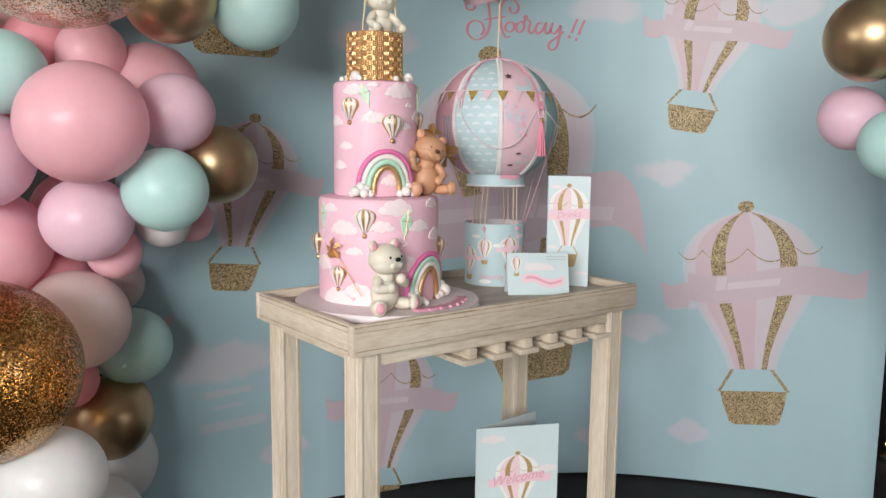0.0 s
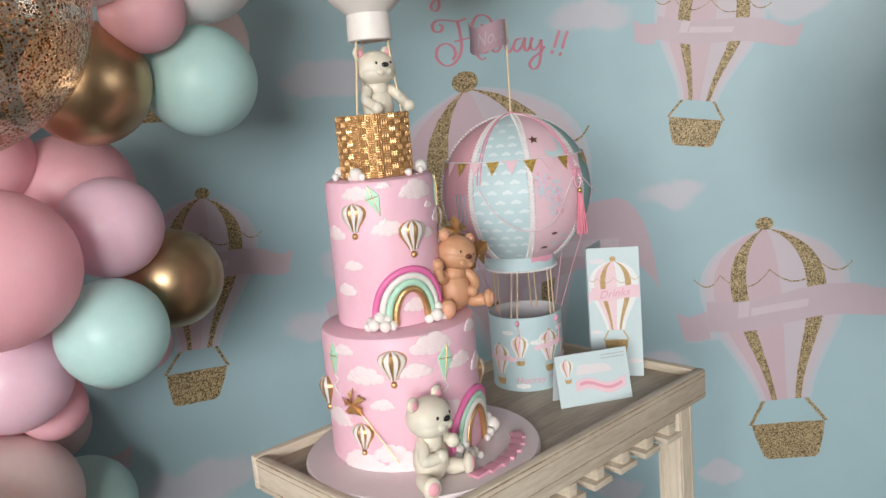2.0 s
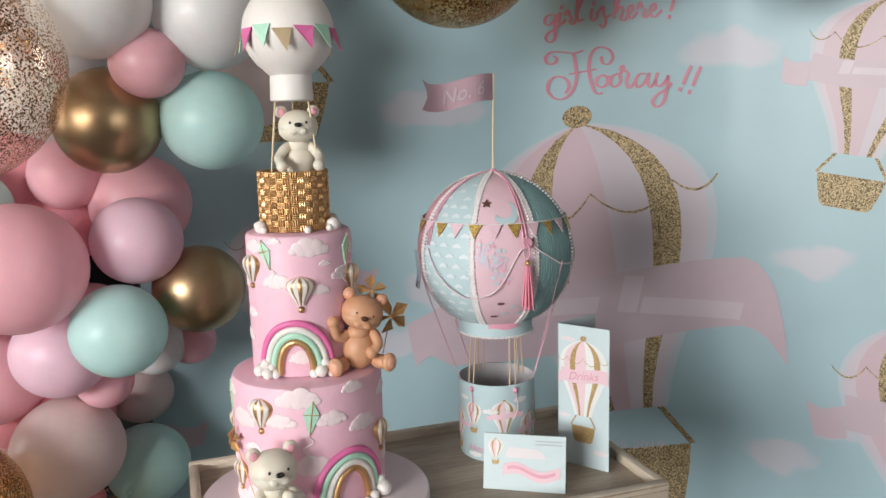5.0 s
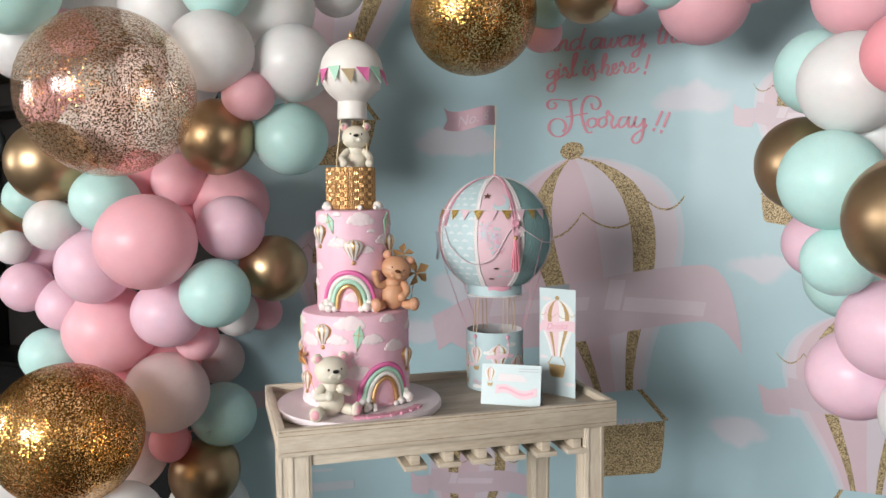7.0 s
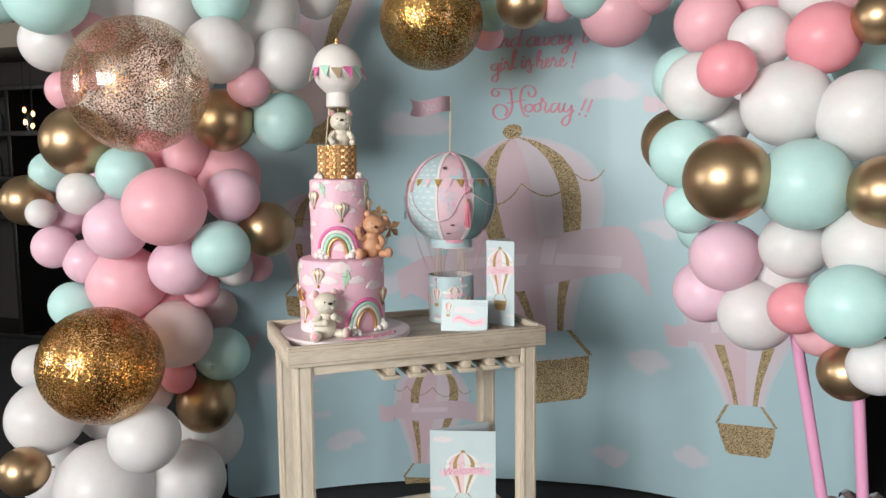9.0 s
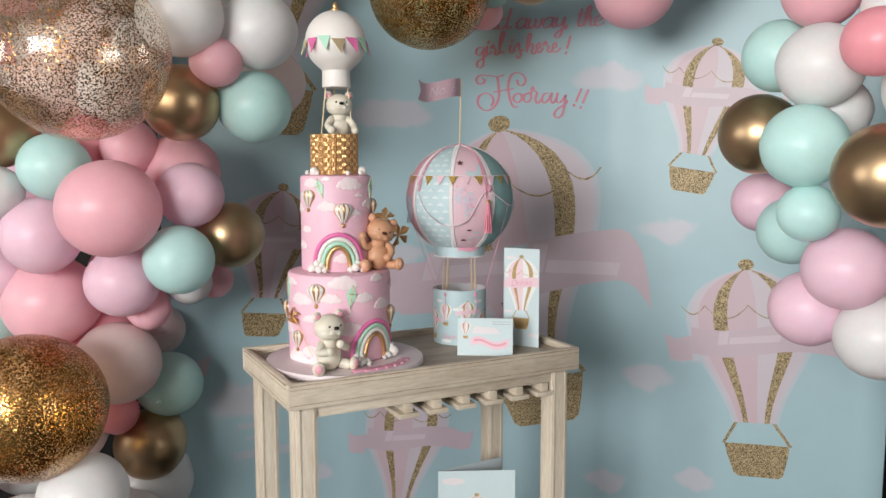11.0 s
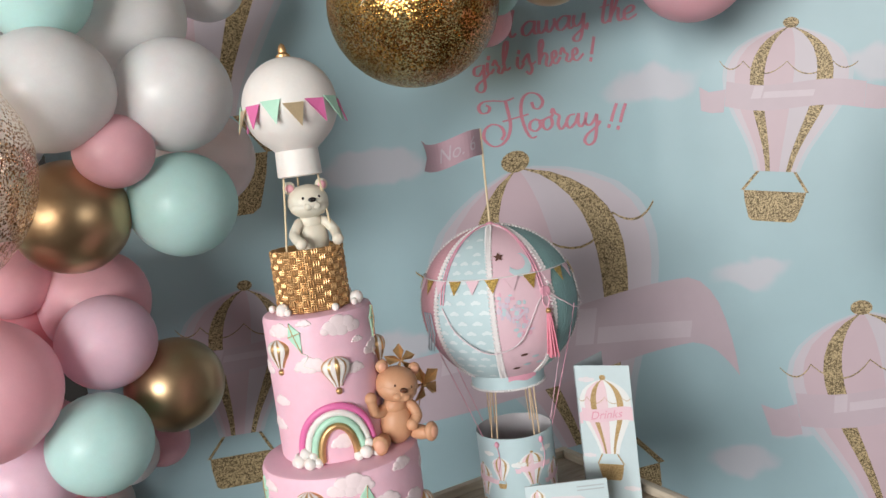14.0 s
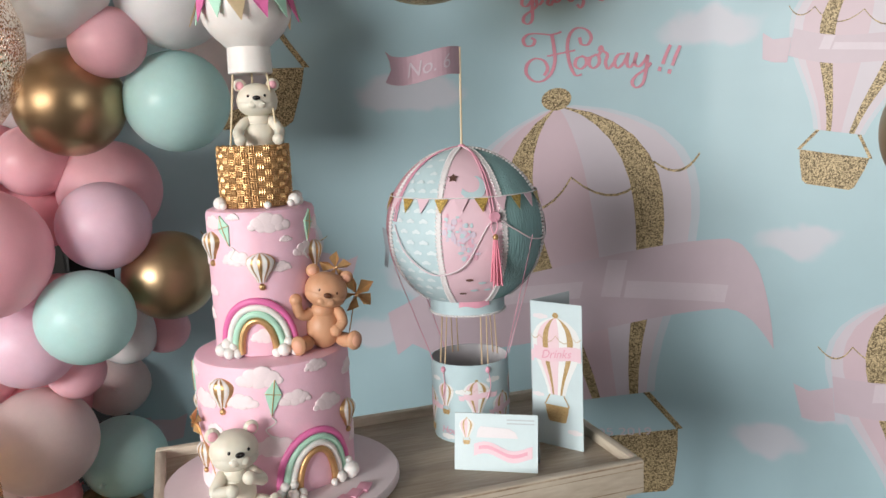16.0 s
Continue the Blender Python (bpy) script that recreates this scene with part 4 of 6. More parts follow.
def icing_kite(parent, r, deg, z, h, lean):
    bm = bmesh.new()
    c, s = math.cos(radians(lean)), math.sin(radians(lean))
    pt = lambda u, v, d: on_tier(r, deg, z, d, (u * c - v * s) * h, (v * c + u * s) * h)
    rim = ((0, 0.5), (0.22, 0.1), (0, -0.5), (-0.22, 0.1))
    outer = [bm.verts.new(pt(u, v, -0.0005)) for u, v in rim]
    face = [bm.verts.new(pt(u * 0.92, v * 0.94, 0.0028)) for u, v in rim]
    mid = bm.verts.new(pt(0, 0.1, 0.004))
    for i in range(4):
        bm.faces.new((outer[i], outer[(i + 1) % 4], face[(i + 1) % 4], face[i]))
        bm.faces.new((face[i], face[(i + 1) % 4], mid))
    kite = part("kite", bm, MINT_ICING, parent, "mint icing kite with a curled tail")
    bm = bmesh.new()
    tube(bm, [pt(0.0, 0.47, 0.0032), pt(0, 0.1, 0.0045), pt(0, -0.47, 0.0032)], 0.0007, 5)
    tube(bm, [pt(-0.2, 0.1, 0.0032), pt(0, 0.1, 0.0045), pt(0.2, 0.1, 0.0032)], 0.0007, 5)
    part("cross_line", bm, GOLD_LEAF, kite)
    bm = bmesh.new()
    tube(bm, smooth_3([pt(0.12 * math.sin(i * 1.5), -0.5 - 0.11 * i, 0.0015) for i in range(6)]), 0.0011, 6)
    part("tail", bm, ICING_WHITE, kite)


def smooth_3(pts, n=4):
    out = []
    for i in range(len(pts) - 1):
        p0, p1, p2, p3 = (Vector(pts[max(0, min(len(pts) - 1, k))]) for k in (i - 1, i, i + 1, i + 2))
        for j in range(n):
            t = j / n
            out.append(0.5 * ((2 * p1) + (p2 - p0) * t + (2 * p0 - 5 * p1 + 4 * p2 - p3) * t * t + (3 * p1 - p0 - 3 * p2 + p3) * t ** 3))
    return out + [Vector(pts[-1])]


def icing_rainbow(parent, r, deg, z, half, high, mats):
    rb = None
    for k, m in enumerate(mats):
        w = half - 0.0105 * k
        h = high - 0.0105 * k
        bm = bmesh.new()
        tube(bm, [on_tier(r, deg, z, 0.004, -w * math.cos(math.pi * i / 28), h * max(0.0, math.sin(math.pi * i / 28)) ** 0.85) for i in range(29)], 0.0056, 10)
        band = part("rainbow" if rb is None else "rainbow_band", bm, m, rb or parent, "fondant rainbow in pink, white, mint and gold" if rb is None else "")
        rb = rb or band


def pearls(parent, spots):
    for x, y, z, r in spots:
        bm = bmesh.new()
        blob(bm, (x, y, z), r, None, 14, 9)
        part("pearl", bm, ICING_WHITE, parent)


for deg, z, w in ((-50, 1.310, 0.055), (-86, 1.256, 0.045), (-34, 1.283, 0.018), (-11, 1.262, 0.04), (-117, 1.312, 0.04), (-88, 1.322, 0.02), (-42, 1.240, 0.03), (-150, 1.25, 0.04), (-128, 1.20, 0.03), (-140, 1.16, 0.035), (20, 1.30, 0.04), (-62, 1.13, 0.04), (35, 1.2, 0.05)):
    icing_cloud(up, R_UP, deg, z, w * 1.2)
for deg, z, w in ((-69, 1.078, 0.055), (-27, 1.085, 0.032), (-45, 1.040, 0.04), (-18, 1.020, 0.045), (-82, 1.040, 0.04), (-119, 1.036, 0.05), (-108, 0.99, 0.03), (-60, 0.965, 0.055), (-135, 1.075, 0.03), (-150, 0.96, 0.05), (-104, 0.91, 0.05), (-128, 0.893, 0.06), (-95, 0.886, 0.06), (12, 1.06, 0.04), (22, 0.94, 0.05)):
    icing_cloud(low, R_LOW, deg, z, w * 1.3)
icing_balloon(up, R_UP, -121, 1.269, 0.062)
icing_balloon(up, R_UP, -62, 1.234, 0.066)
icing_balloon(up, R_UP, 8, 1.245, 0.06)
icing_balloon(low, R_LOW, -98, 1.046, 0.066)
icing_balloon(low, R_LOW, -125, 0.932, 0.058)
icing_balloon(low, R_LOW, 4, 0.978, 0.064)
icing_balloon(low, R_LOW, -165, 0.99, 0.064)
icing_kite(up, R_UP, -98, 1.300, 0.052, 18)
icing_kite(up, R_UP, -3, 1.300, 0.052, -12)
icing_kite(low, R_LOW, -60, 1.045, 0.062, -8)
icing_kite(low, R_LOW, -147, 1.058, 0.055, 0)
icing_rainbow(up, R_UP, -70, 1.103, 0.058, 0.086, (HOT, ICING_WHITE, MINT_ICING, GOLD_LEAF))
icing_rainbow(low, R_LOW, -32, 0.883, 0.063, 0.098, (HOT, MINT_ICING, ICING_WHITE, GOLD_LEAF))


def foot_pearls(parent, r, deg, z, sizes):
    out = []
    for dx, dz, s, d in sizes:
        p = on_tier(r, deg, z, s * 0.8 + d, dx, s + dz)
        out.append((*p, s))
    pearls(parent, out)


FEET_A = ((-0.018, 0, 0.008, 0), (-0.008, 0.002, 0.0105, 0.004), (0.008, 0, 0.0095, 0.006), (0.018, 0, 0.008, 0), (0.0, 0.014, 0.009, 0), (0.012, 0.012, 0.007, 0.002), (-0.014, 0.011, 0.006, 0.002))
foot_pearls(up, R_UP, -103, Z_LOW + CZ, FEET_A)
foot_pearls(up, R_UP, -41, Z_LOW + CZ, FEET_A[:6])
foot_pearls(low, R_LOW, -55, 0.881, ((-0.022, 0, 0.007, 0.01), (-0.01, 0, 0.009, 0.004), (0.006, 0, 0.010, 0.012), (0.02, 0, 0.008, 0.008), (-0.004, 0.012, 0.008, 0.002), (0.01, 0.014, 0.007, 0.002), (0.0, 0, 0.006, 0.026), (0.018, 0, 0.006, 0.024)))
foot_pearls(low, R_LOW, -8, 0.881, ((-0.016, 0, 0.009, 0.004), (0.004, 0, 0.014, 0.004), (0.006, 0.02, 0.008, 0.002), (-0.03, 0, 0.006, 0.006)))

# raised name on the board, as one plain curved bar
bm = bmesh.new()
for i in range(7):
    a0 = radians(-62 + 9.2 * i)
    rr = 0.158
    box(bm, -0.010, 0.010, -0.014, 0.014, 0.016, 0.021, 0.0015, Matrix.Translation((0.022, -0.03, 0)) @ Matrix.Rotation(a0, 4, "Z") @ Matrix.Translation((rr, 0, 0)) @ Matrix.Rotation(0.25, 4, "Z"))
part("lettering", bm, material("rose_icing", (0.70, 0.32, 0.42), 0.45, vary=0.06, scale=30), board, "raised rose pink lettering")


# woven gold basket on the top tier
BASKET_R, BASKET_Z0, BASKET_Z1 = 0.0575, 1.3325, 1.430
bm = bmesh.new()
h = BASKET_Z1 - BASKET_Z0
lathe(bm, [(0.0, 0.0), (BASKET_R - 0.003, 0.0), (BASKET_R - 0.001, h), (BASKET_R - 0.007, h), (BASKET_R - 0.010, h - 0.02), (0.0, h - 0.022)], 64, Matrix.Translation((0, 0, BASKET_Z0 - CZ)), False)
# darker copy of the gold: shade between the strands put into the colour
basket = part("basket", bm, material("gap_shade_gold", (0.52, 0.32, 0.13), 0.45, 0.6, vary=0.3, scale=60), cake, "gold painted basket weave")
basket.location = (-0.009, 0.004, 0)
bm = bmesh.new()
rows_n, cols_n = 10, 30
for j in range(rows_n):
    zc = BASKET_Z0 - CZ + h * (j + 0.5) / rows_n
    for i in range(cols_n):
        a = 2 * math.pi * i / cols_n + rng.uniform(-0.01, 0.01)
        m = Matrix.Rotation(a, 4, "Z") @ Matrix.Translation((BASKET_R - 0.0015, 0, zc)) @ Matrix.Rotation(rng.uniform(-0.08, 0.08), 4, "X")
        if (i + j) % 2:
            for k in (-1, 0, 1):
                blob(bm, (0, 0, k * 0.0034), (0.0021, 0.0072, 0.0018), m, 6, 5)
        else:
            for k in (-1, 0, 1):
                blob(bm, (0.0005, k * 0.0038, 0), (0.0026, 0.0020, 0.0062), m, 6, 5)
part("weave", bm, GOLD_LEAF, basket, "", False)["kind"] = "stuff"
pearls(up, [(0.070 * math.cos(radians(d)), 0.070 * math.sin(radians(d)), Z_UP + s * 0.9, s) for d, s in ((-120, 0.0105), (-112, 0.006), (-128, 0.005), (-48, 0.006), (-5, 0.011), (5, 0.008), (-14, 0.006), (60, 0.010), (150, 0.010), (-165, 0.006))])

# balloon above the basket
topper = tagged(empty("cake_topper", pose(CX, CY, BASKET_Z1)), "white sugar hot air balloon with bunting on three sticks", "cake topper")
bm = bmesh.new()
bc = 1.653 - BASKET_Z1
lathe(bm, [(0.0, bc + 0.075)] + [(0.0735 * math.sin(a), bc + 0.0745 * math.cos(a)) for a in [math.pi * i / 24 for i in range(1, 20)]] + [(0.033, bc - 0.070)], 56, None, False)
envelope = part("envelope", bm, ICING_WHITE, topper)
bm = bmesh.new()
lathe(bm, [(0.031, bc - 0.067), (0.0335, bc - 0.069), (0.0350, bc - 0.109), (0.031, bc - 0.111), (0.028, bc - 0.108), (0.0, bc - 0.1)], 48, None, False)
part("neck", bm, ICING_WHITE, topper)
bm = bmesh.new()
lathe(bm, [(0.0, bc + 0.072), (0.011, bc + 0.073), (0.011, bc + 0.077), (0.006, bc + 0.081), (0.0065, bc + 0.086), (0.0045, bc + 0.092), (0.0, bc + 0.096)], 20, None, False)
part("finial", bm, GOLD_LEAF, topper, "gold finial")
for i in range(14):
    a = 2 * math.pi * i / 14 + 0.15
    bm = bmesh.new()
    w, drop = 0.0155, 0.036
    zt = bc + 0.002 + 0.004 * math.sin(i * 2.1)
    pts = []
    for off in (0.0005, 0.0022):
        for da, dz, out in ((-w / 0.0735, 0, 0.0005), (w / 0.0735, 0, 0.0005), (0.1, -drop, 0.010 + 0.003 * math.sin(i * 1.7)), (0, -drop * 0.45, 0.0035)):
            rr = 0.0735 + off + out
            pts.append(bm.verts.new((rr * math.cos(a + da), rr * math.sin(a + da), zt + dz)))
    for q in ((0, 3, 1), (1, 3, 2), (2, 3, 0), (4, 5, 7), (5, 6, 7), (6, 4, 7), (0, 1, 5, 4), (1, 2, 6, 5), (2, 0, 4, 6)):
        bm.faces.new([pts[k] for k in q])
    part("bunting_flag", bm, (HOT, MINT_ICING, PALE_GOLD)[i % 3], envelope, ("hot pink", "mint", "gold")[i % 3] + " bunting flag", False)
for d in (-143, 8, 118):
    a = radians(d)
    bm = bmesh.new()
    tube(bm, [(0.043 * math.cos(a), 0.043 * math.sin(a), -0.03), (0.027 * math.cos(a), 0.027 * math.sin(a), bc - 0.105)], 0.0017, 8)
    part("stick", bm, BEIGE_STICK, topper, "thin wooden stick")


# ---------------------------------------------------------------- sugar bears
BEAR_W = material("ivory_sugar_paste", (0.72, 0.66, 0.55), 0.48, vary=0.06, scale=20, bump=0.05, bump_scale=120, sub=0.15)
BEAR_B = material("caramel_sugar_paste", (0.60, 0.315, 0.18), 0.48, vary=0.08, scale=20, bump=0.05, bump_scale=120, sub=0.1)
BEAR_PINK = material("pink_sugar_paste", (0.78, 0.38, 0.44), 0.5, vary=0.05, scale=20)
BEAR_TAN = material("tan_sugar_paste", (0.70, 0.36, 0.24), 0.5, vary=0.05, scale=20)
BLACK = material("black_sugar_paste", (0.012, 0.01, 0.01), 0.25)
BROWN = material("brown_sugar_paste", (0.10, 0.035, 0.015), 0.3)


def bear(label, m, size, fur, inner, nose, arms, legs=True, face=0.036, tip=0.0):
    """A seated bear figure, one mesh, facing -y; sizes are for a height of 1."""
    bm = bmesh.new()
    blob(bm, (0, 0.0, 0.23), (0.195, 0.175, 0.24), None, 24, 16)
    blob(bm, (0, -0.01, 0.44), (0.14, 0.13, 0.12), None, 20, 12)
    head = Matrix.Translation((0, 0, 0.5)) @ Matrix.Rotation(radians(tip), 4, "Y") @ Matrix.Translation((0, 0, -0.5))
    blob(bm, (0, -0.02, 0.68), (0.245, 0.215, 0.205), head, 28, 18)
    blob(bm, (0, -0.05, 0.62), (0.235, 0.185, 0.14), head, 24, 14)
    blob(bm, (0, -0.180, 0.604 + face), (0.105, 0.072, 0.085), head, 20, 12)
    for s in (-1, 1):
        blob(bm, (s * 0.050, -0.220, 0.586 + face), (0.056, 0.036, 0.046), head, 14, 10)
        blob(bm, (s * 0.195, 0.01, 0.860), (0.078, 0.042, 0.078), head, 16, 10)
        blob(bm, (s * 0.196, -0.022, 0.857), (0.050, 0.020, 0.050), head, 14, 8, 1)
        blob(bm, (s * 0.096, -0.207, 0.700 + 0.7 * face), (0.017, 0.014, 0.019), head, 10, 8, 2)
    blob(bm, (0, -0.248, 0.664 + face), (0.048, 0.024, 0.030), head, 14, 8, 2)
    for s, (elbow, paw) in zip((-1, 1), arms):
        tube(bm, smooth_3([(s * 0.13, 0.0, 0.43), (s * 0.18, elbow[1] * 0.5, 0.40), elbow, paw], 5), 0.066, 12, 0, 0.058)
        blob(bm, paw, (0.072, 0.066, 0.072), None, 14, 10)
        blob(bm, elbow, 0.064, None, 12, 8)
    if legs:
        for s in (-1, 1):
            blob(bm, (s * 0.15, -0.19, 0.085), (0.088, 0.17, 0.085), Matrix.Rotation(s * 0.5, 4, "Z"), 18, 12)
            blob(bm, (s * 0.16, -0.355, 0.105), (0.098, 0.062, 0.112), Matrix.Rotation(s * 0.5, 4, "Z"), 18, 12)
            blob(bm, (s * 0.16, -0.392, 0.107), (0.066, 0.032, 0.076), Matrix.Rotation(s * 0.5, 4, "Z"), 14, 8, 1)
    bmesh.ops.scale(bm, vec=(size, size, size), verts=bm.verts)
    ob = part("bear_figurine", bm, [fur, inner, nose])
    ob.matrix_basis = m
    return tagged(ob, label, "figurine")


bear("ivory sugar bear figure sitting on the cake board", pose(-0.113, 1.548, 0.881, 0, 0, 48), 0.150, BEAR_W, BEAR_PINK, BLACK, (((-0.24, -0.13, 0.33), (-0.10, -0.22, 0.34)), ((0.22, -0.15, 0.36), (0.08, -0.23, 0.44))))
bear("caramel sugar bear figure with gold pinwheels, sitting on the lower tier", pose(-0.038, 1.718, 1.0970, 0, 0, 33), 0.143, BEAR_B, BEAR_TAN, BROWN, (((-0.27, -0.08, 0.44), (-0.30, -0.10, 0.60)), ((0.20, -0.14, 0.30), (0.12, -0.17, 0.22))), face=-0.012, tip=17)
bear("ivory sugar bear figure looking out of the gold basket", pose(-0.135, 1.726, 1.411, 0, 0, 30), 0.133, BEAR_W, BEAR_PINK, BLACK, (((-0.25, -0.16, 0.30), (-0.22, -0.34, 0.21)), ((0.24, -0.16, 0.30), (0.22, -0.33, 0.21))), False)


def pinwheel(m, r, stick, label):
    """Four folded foil blades round a hub on a stick."""
    root = tagged(empty("pinwheel", m), label, "pinwheel")
    for k in range(5):
        bm = bmesh.new()
        a = 2 * math.pi * k / 5
        rot = Matrix.Rotation(a, 4, "Y")
        p = [rot @ Vector(q) for q in ((0, -0.001, 0), (0.35 * r, 0.002, 0.75 * r), (r, 0.004, 0.55 * r), (0.62 * r, -0.30 * r, 0.18 * r), (0.1 * r, -0.22 * r, 0.06 * r))]
        q = [v + Vector((0, 0.0012, 0)) for v in p]
        a1, b1 = [bm.verts.new(v) for v in p], [bm.verts.new(v) for v in q]
        for t in ((0, 1, 2), (0, 2, 3), (0, 3, 4)):
            bm.faces.new([a1[i] for i in t])
            bm.faces.new([b1[i] for i in reversed(t)])
        for i in range(5):
            bm.faces.new((a1[i], a1[(i + 1) % 5], b1[(i + 1) % 5], b1[i]))
        part("blade", bm, GOLD_LEAF, root, "", False)
    bm = bmesh.new()
    blob(bm, (0, -0.26 * r, 0.0), 0.10 * r, None, 10, 8)
    part("hub", bm, GOLD_LEAF, root)
    bm = bmesh.new()
    tube(bm, [(0, 0.003, 0), stick], 0.0009, 6)
    part("stick", bm, GOLD_LEAF, root, "thin gold wire")
    return root


pinwheel(pose(0.006, 1.754, 1.180, 10, 0, 35), 0.031, (-0.015, 0.01, -0.095), "gold foil pinwheel behind the caramel bear")
pinwheel(pose(-0.024, 1.746, 1.224, -15, 20, 30), 0.025, (-0.004, 0.01, -0.125), "small gold foil pinwheel above the caramel bear")
pinwheel(pose(-0.223, 1.609, 0.993, 0, 10, -40), 0.021, (0.085, 0.012, -0.075), "gold foil pinwheel held by the ivory bear")


# ---------------------------------------------------------------- paper hot air balloon
PAPER_BLUE = material("pale_blue_card", (0.49, 0.63, 0.66), 0.5, vary=0.05, scale=10)
PAPER_PINK = material("pink_card", (0.76, 0.53, 0.595), 0.5, vary=0.06, scale=10)
PAPER_TEAL = material("ribbed_teal_paper", (0.27, 0.46, 0.46), 0.55, vary=0.08, scale=10, bump=0.5, bump_scale=40, stretch=(6, 6, 0.6))
PAPER_RIB = material("ribbed_pink_paper", (0.62, 0.33, 0.38), 0.5, vary=0.08, scale=10, bump=0.5, bump_scale=40, stretch=(6, 6, 0.6))
PAPER_WHITE = material("white_card", (0.78, 0.79, 0.78), 0.5, vary=0.04, scale=10)
PAPER_INSIDE = material("grey_card_inside", (0.52, 0.50, 0.52), 0.6, vary=0.05, scale=10)
PAPER_CLOUD = material("printed_cloud_white", (0.66, 0.74, 0.76), 0.5, vary=0.04, scale=10)
PRINT_LILAC = material("print_lilac", (0.66, 0.56, 0.66), 0.5, vary=0.1, scale=60)
PRINT_ROSE = material("print_rose", (0.76, 0.42, 0.52), 0.5, vary=0.1, scale=60)
RIBBON_GREY = material("grey_satin_ribbon", (0.33, 0.38, 0.42), 0.35, vary=0.1, scale=40)
LACE = material("white_lace", (0.80, 0.76, 0.76), 0.7, vary=0.12, scale=60, bump=0.3, bump_scale=200)
RIBBON = material("pink_satin_cord", (0.76, 0.36, 0.46), 0.35, vary=0.08, scale=40)
SWAG = material("pale_satin_cord", (0.74, 0.62, 0.66), 0.3, vary=0.08, scale=40)
TASSEL = material("coral_tassel_thread", (0.80, 0.24, 0.33), 0.55, vary=0.2, scale=60)
FOILGOLD = glitter("gold_glitter_card", (0.70, 0.48, 0.14), (0.35, 0.22, 0.05), 500, 0.4, 0.4)
STAR = material("dark_bronze_card", (0.16, 0.08, 0.06), 0.4, 0.3, vary=0.1, scale=20)
MAUVE = material("mauve_flag_ribbon", (0.57, 0.38, 0.44), 0.5, vary=0.06, scale=20)
STRING = material("pale_gold_string", (0.62, 0.46, 0.30), 0.5, vary=0.1, scale=40)

PX, PY, PZ, PR = 0.127, 1.982, 1.259, 0.147
paper = tagged(empty("paper_balloon", pose(PX, PY, 0.865)), "paper hot air balloon with pink and blue panels and lace seams", "ornament")
OZ = PZ - 0.865


def on_ball(deg, el, off=0.0):
    a, e = radians(deg), radians(el)
    sag = 1 - 0.012 * (1 - abs(math.cos(4 * a))) * math.cos(e)
    r = PR * sag + off
    return Vector((r * math.cos(e) * math.cos(a), r * math.cos(e) * math.sin(a), OZ + (PR * 1.0 + off) * math.sin(e)))


def ball_patch(d0, d1, e0, e1, off, nd=8, ne=20):
    bm = bmesh.new()
    g = [[bm.verts.new(on_ball(d0 + (d1 - d0) * i / nd, e0 + (e1 - e0) * j / ne, off)) for j in range(ne + 1)] for i in range(nd + 1)]
    for a, b in zip(g, g[1:]):
        for j in range(ne):
            bm.faces.new((a[j], b[j], b[j + 1], a[j + 1]))
    return bm


def ball_disc(bm, deg, el, rx, ry, off, seg=12, slot=0):
    k = 180 / math.pi / PR
    ring = [bm.verts.new(on_ball(deg + rx * math.cos(a) * k / max(0.2, math.cos(radians(el))), el + ry * math.sin(a) * k, off)) for a in [2 * math.pi * i / seg for i in range(seg)]]
    bm.faces.new(ring).material_index = slot


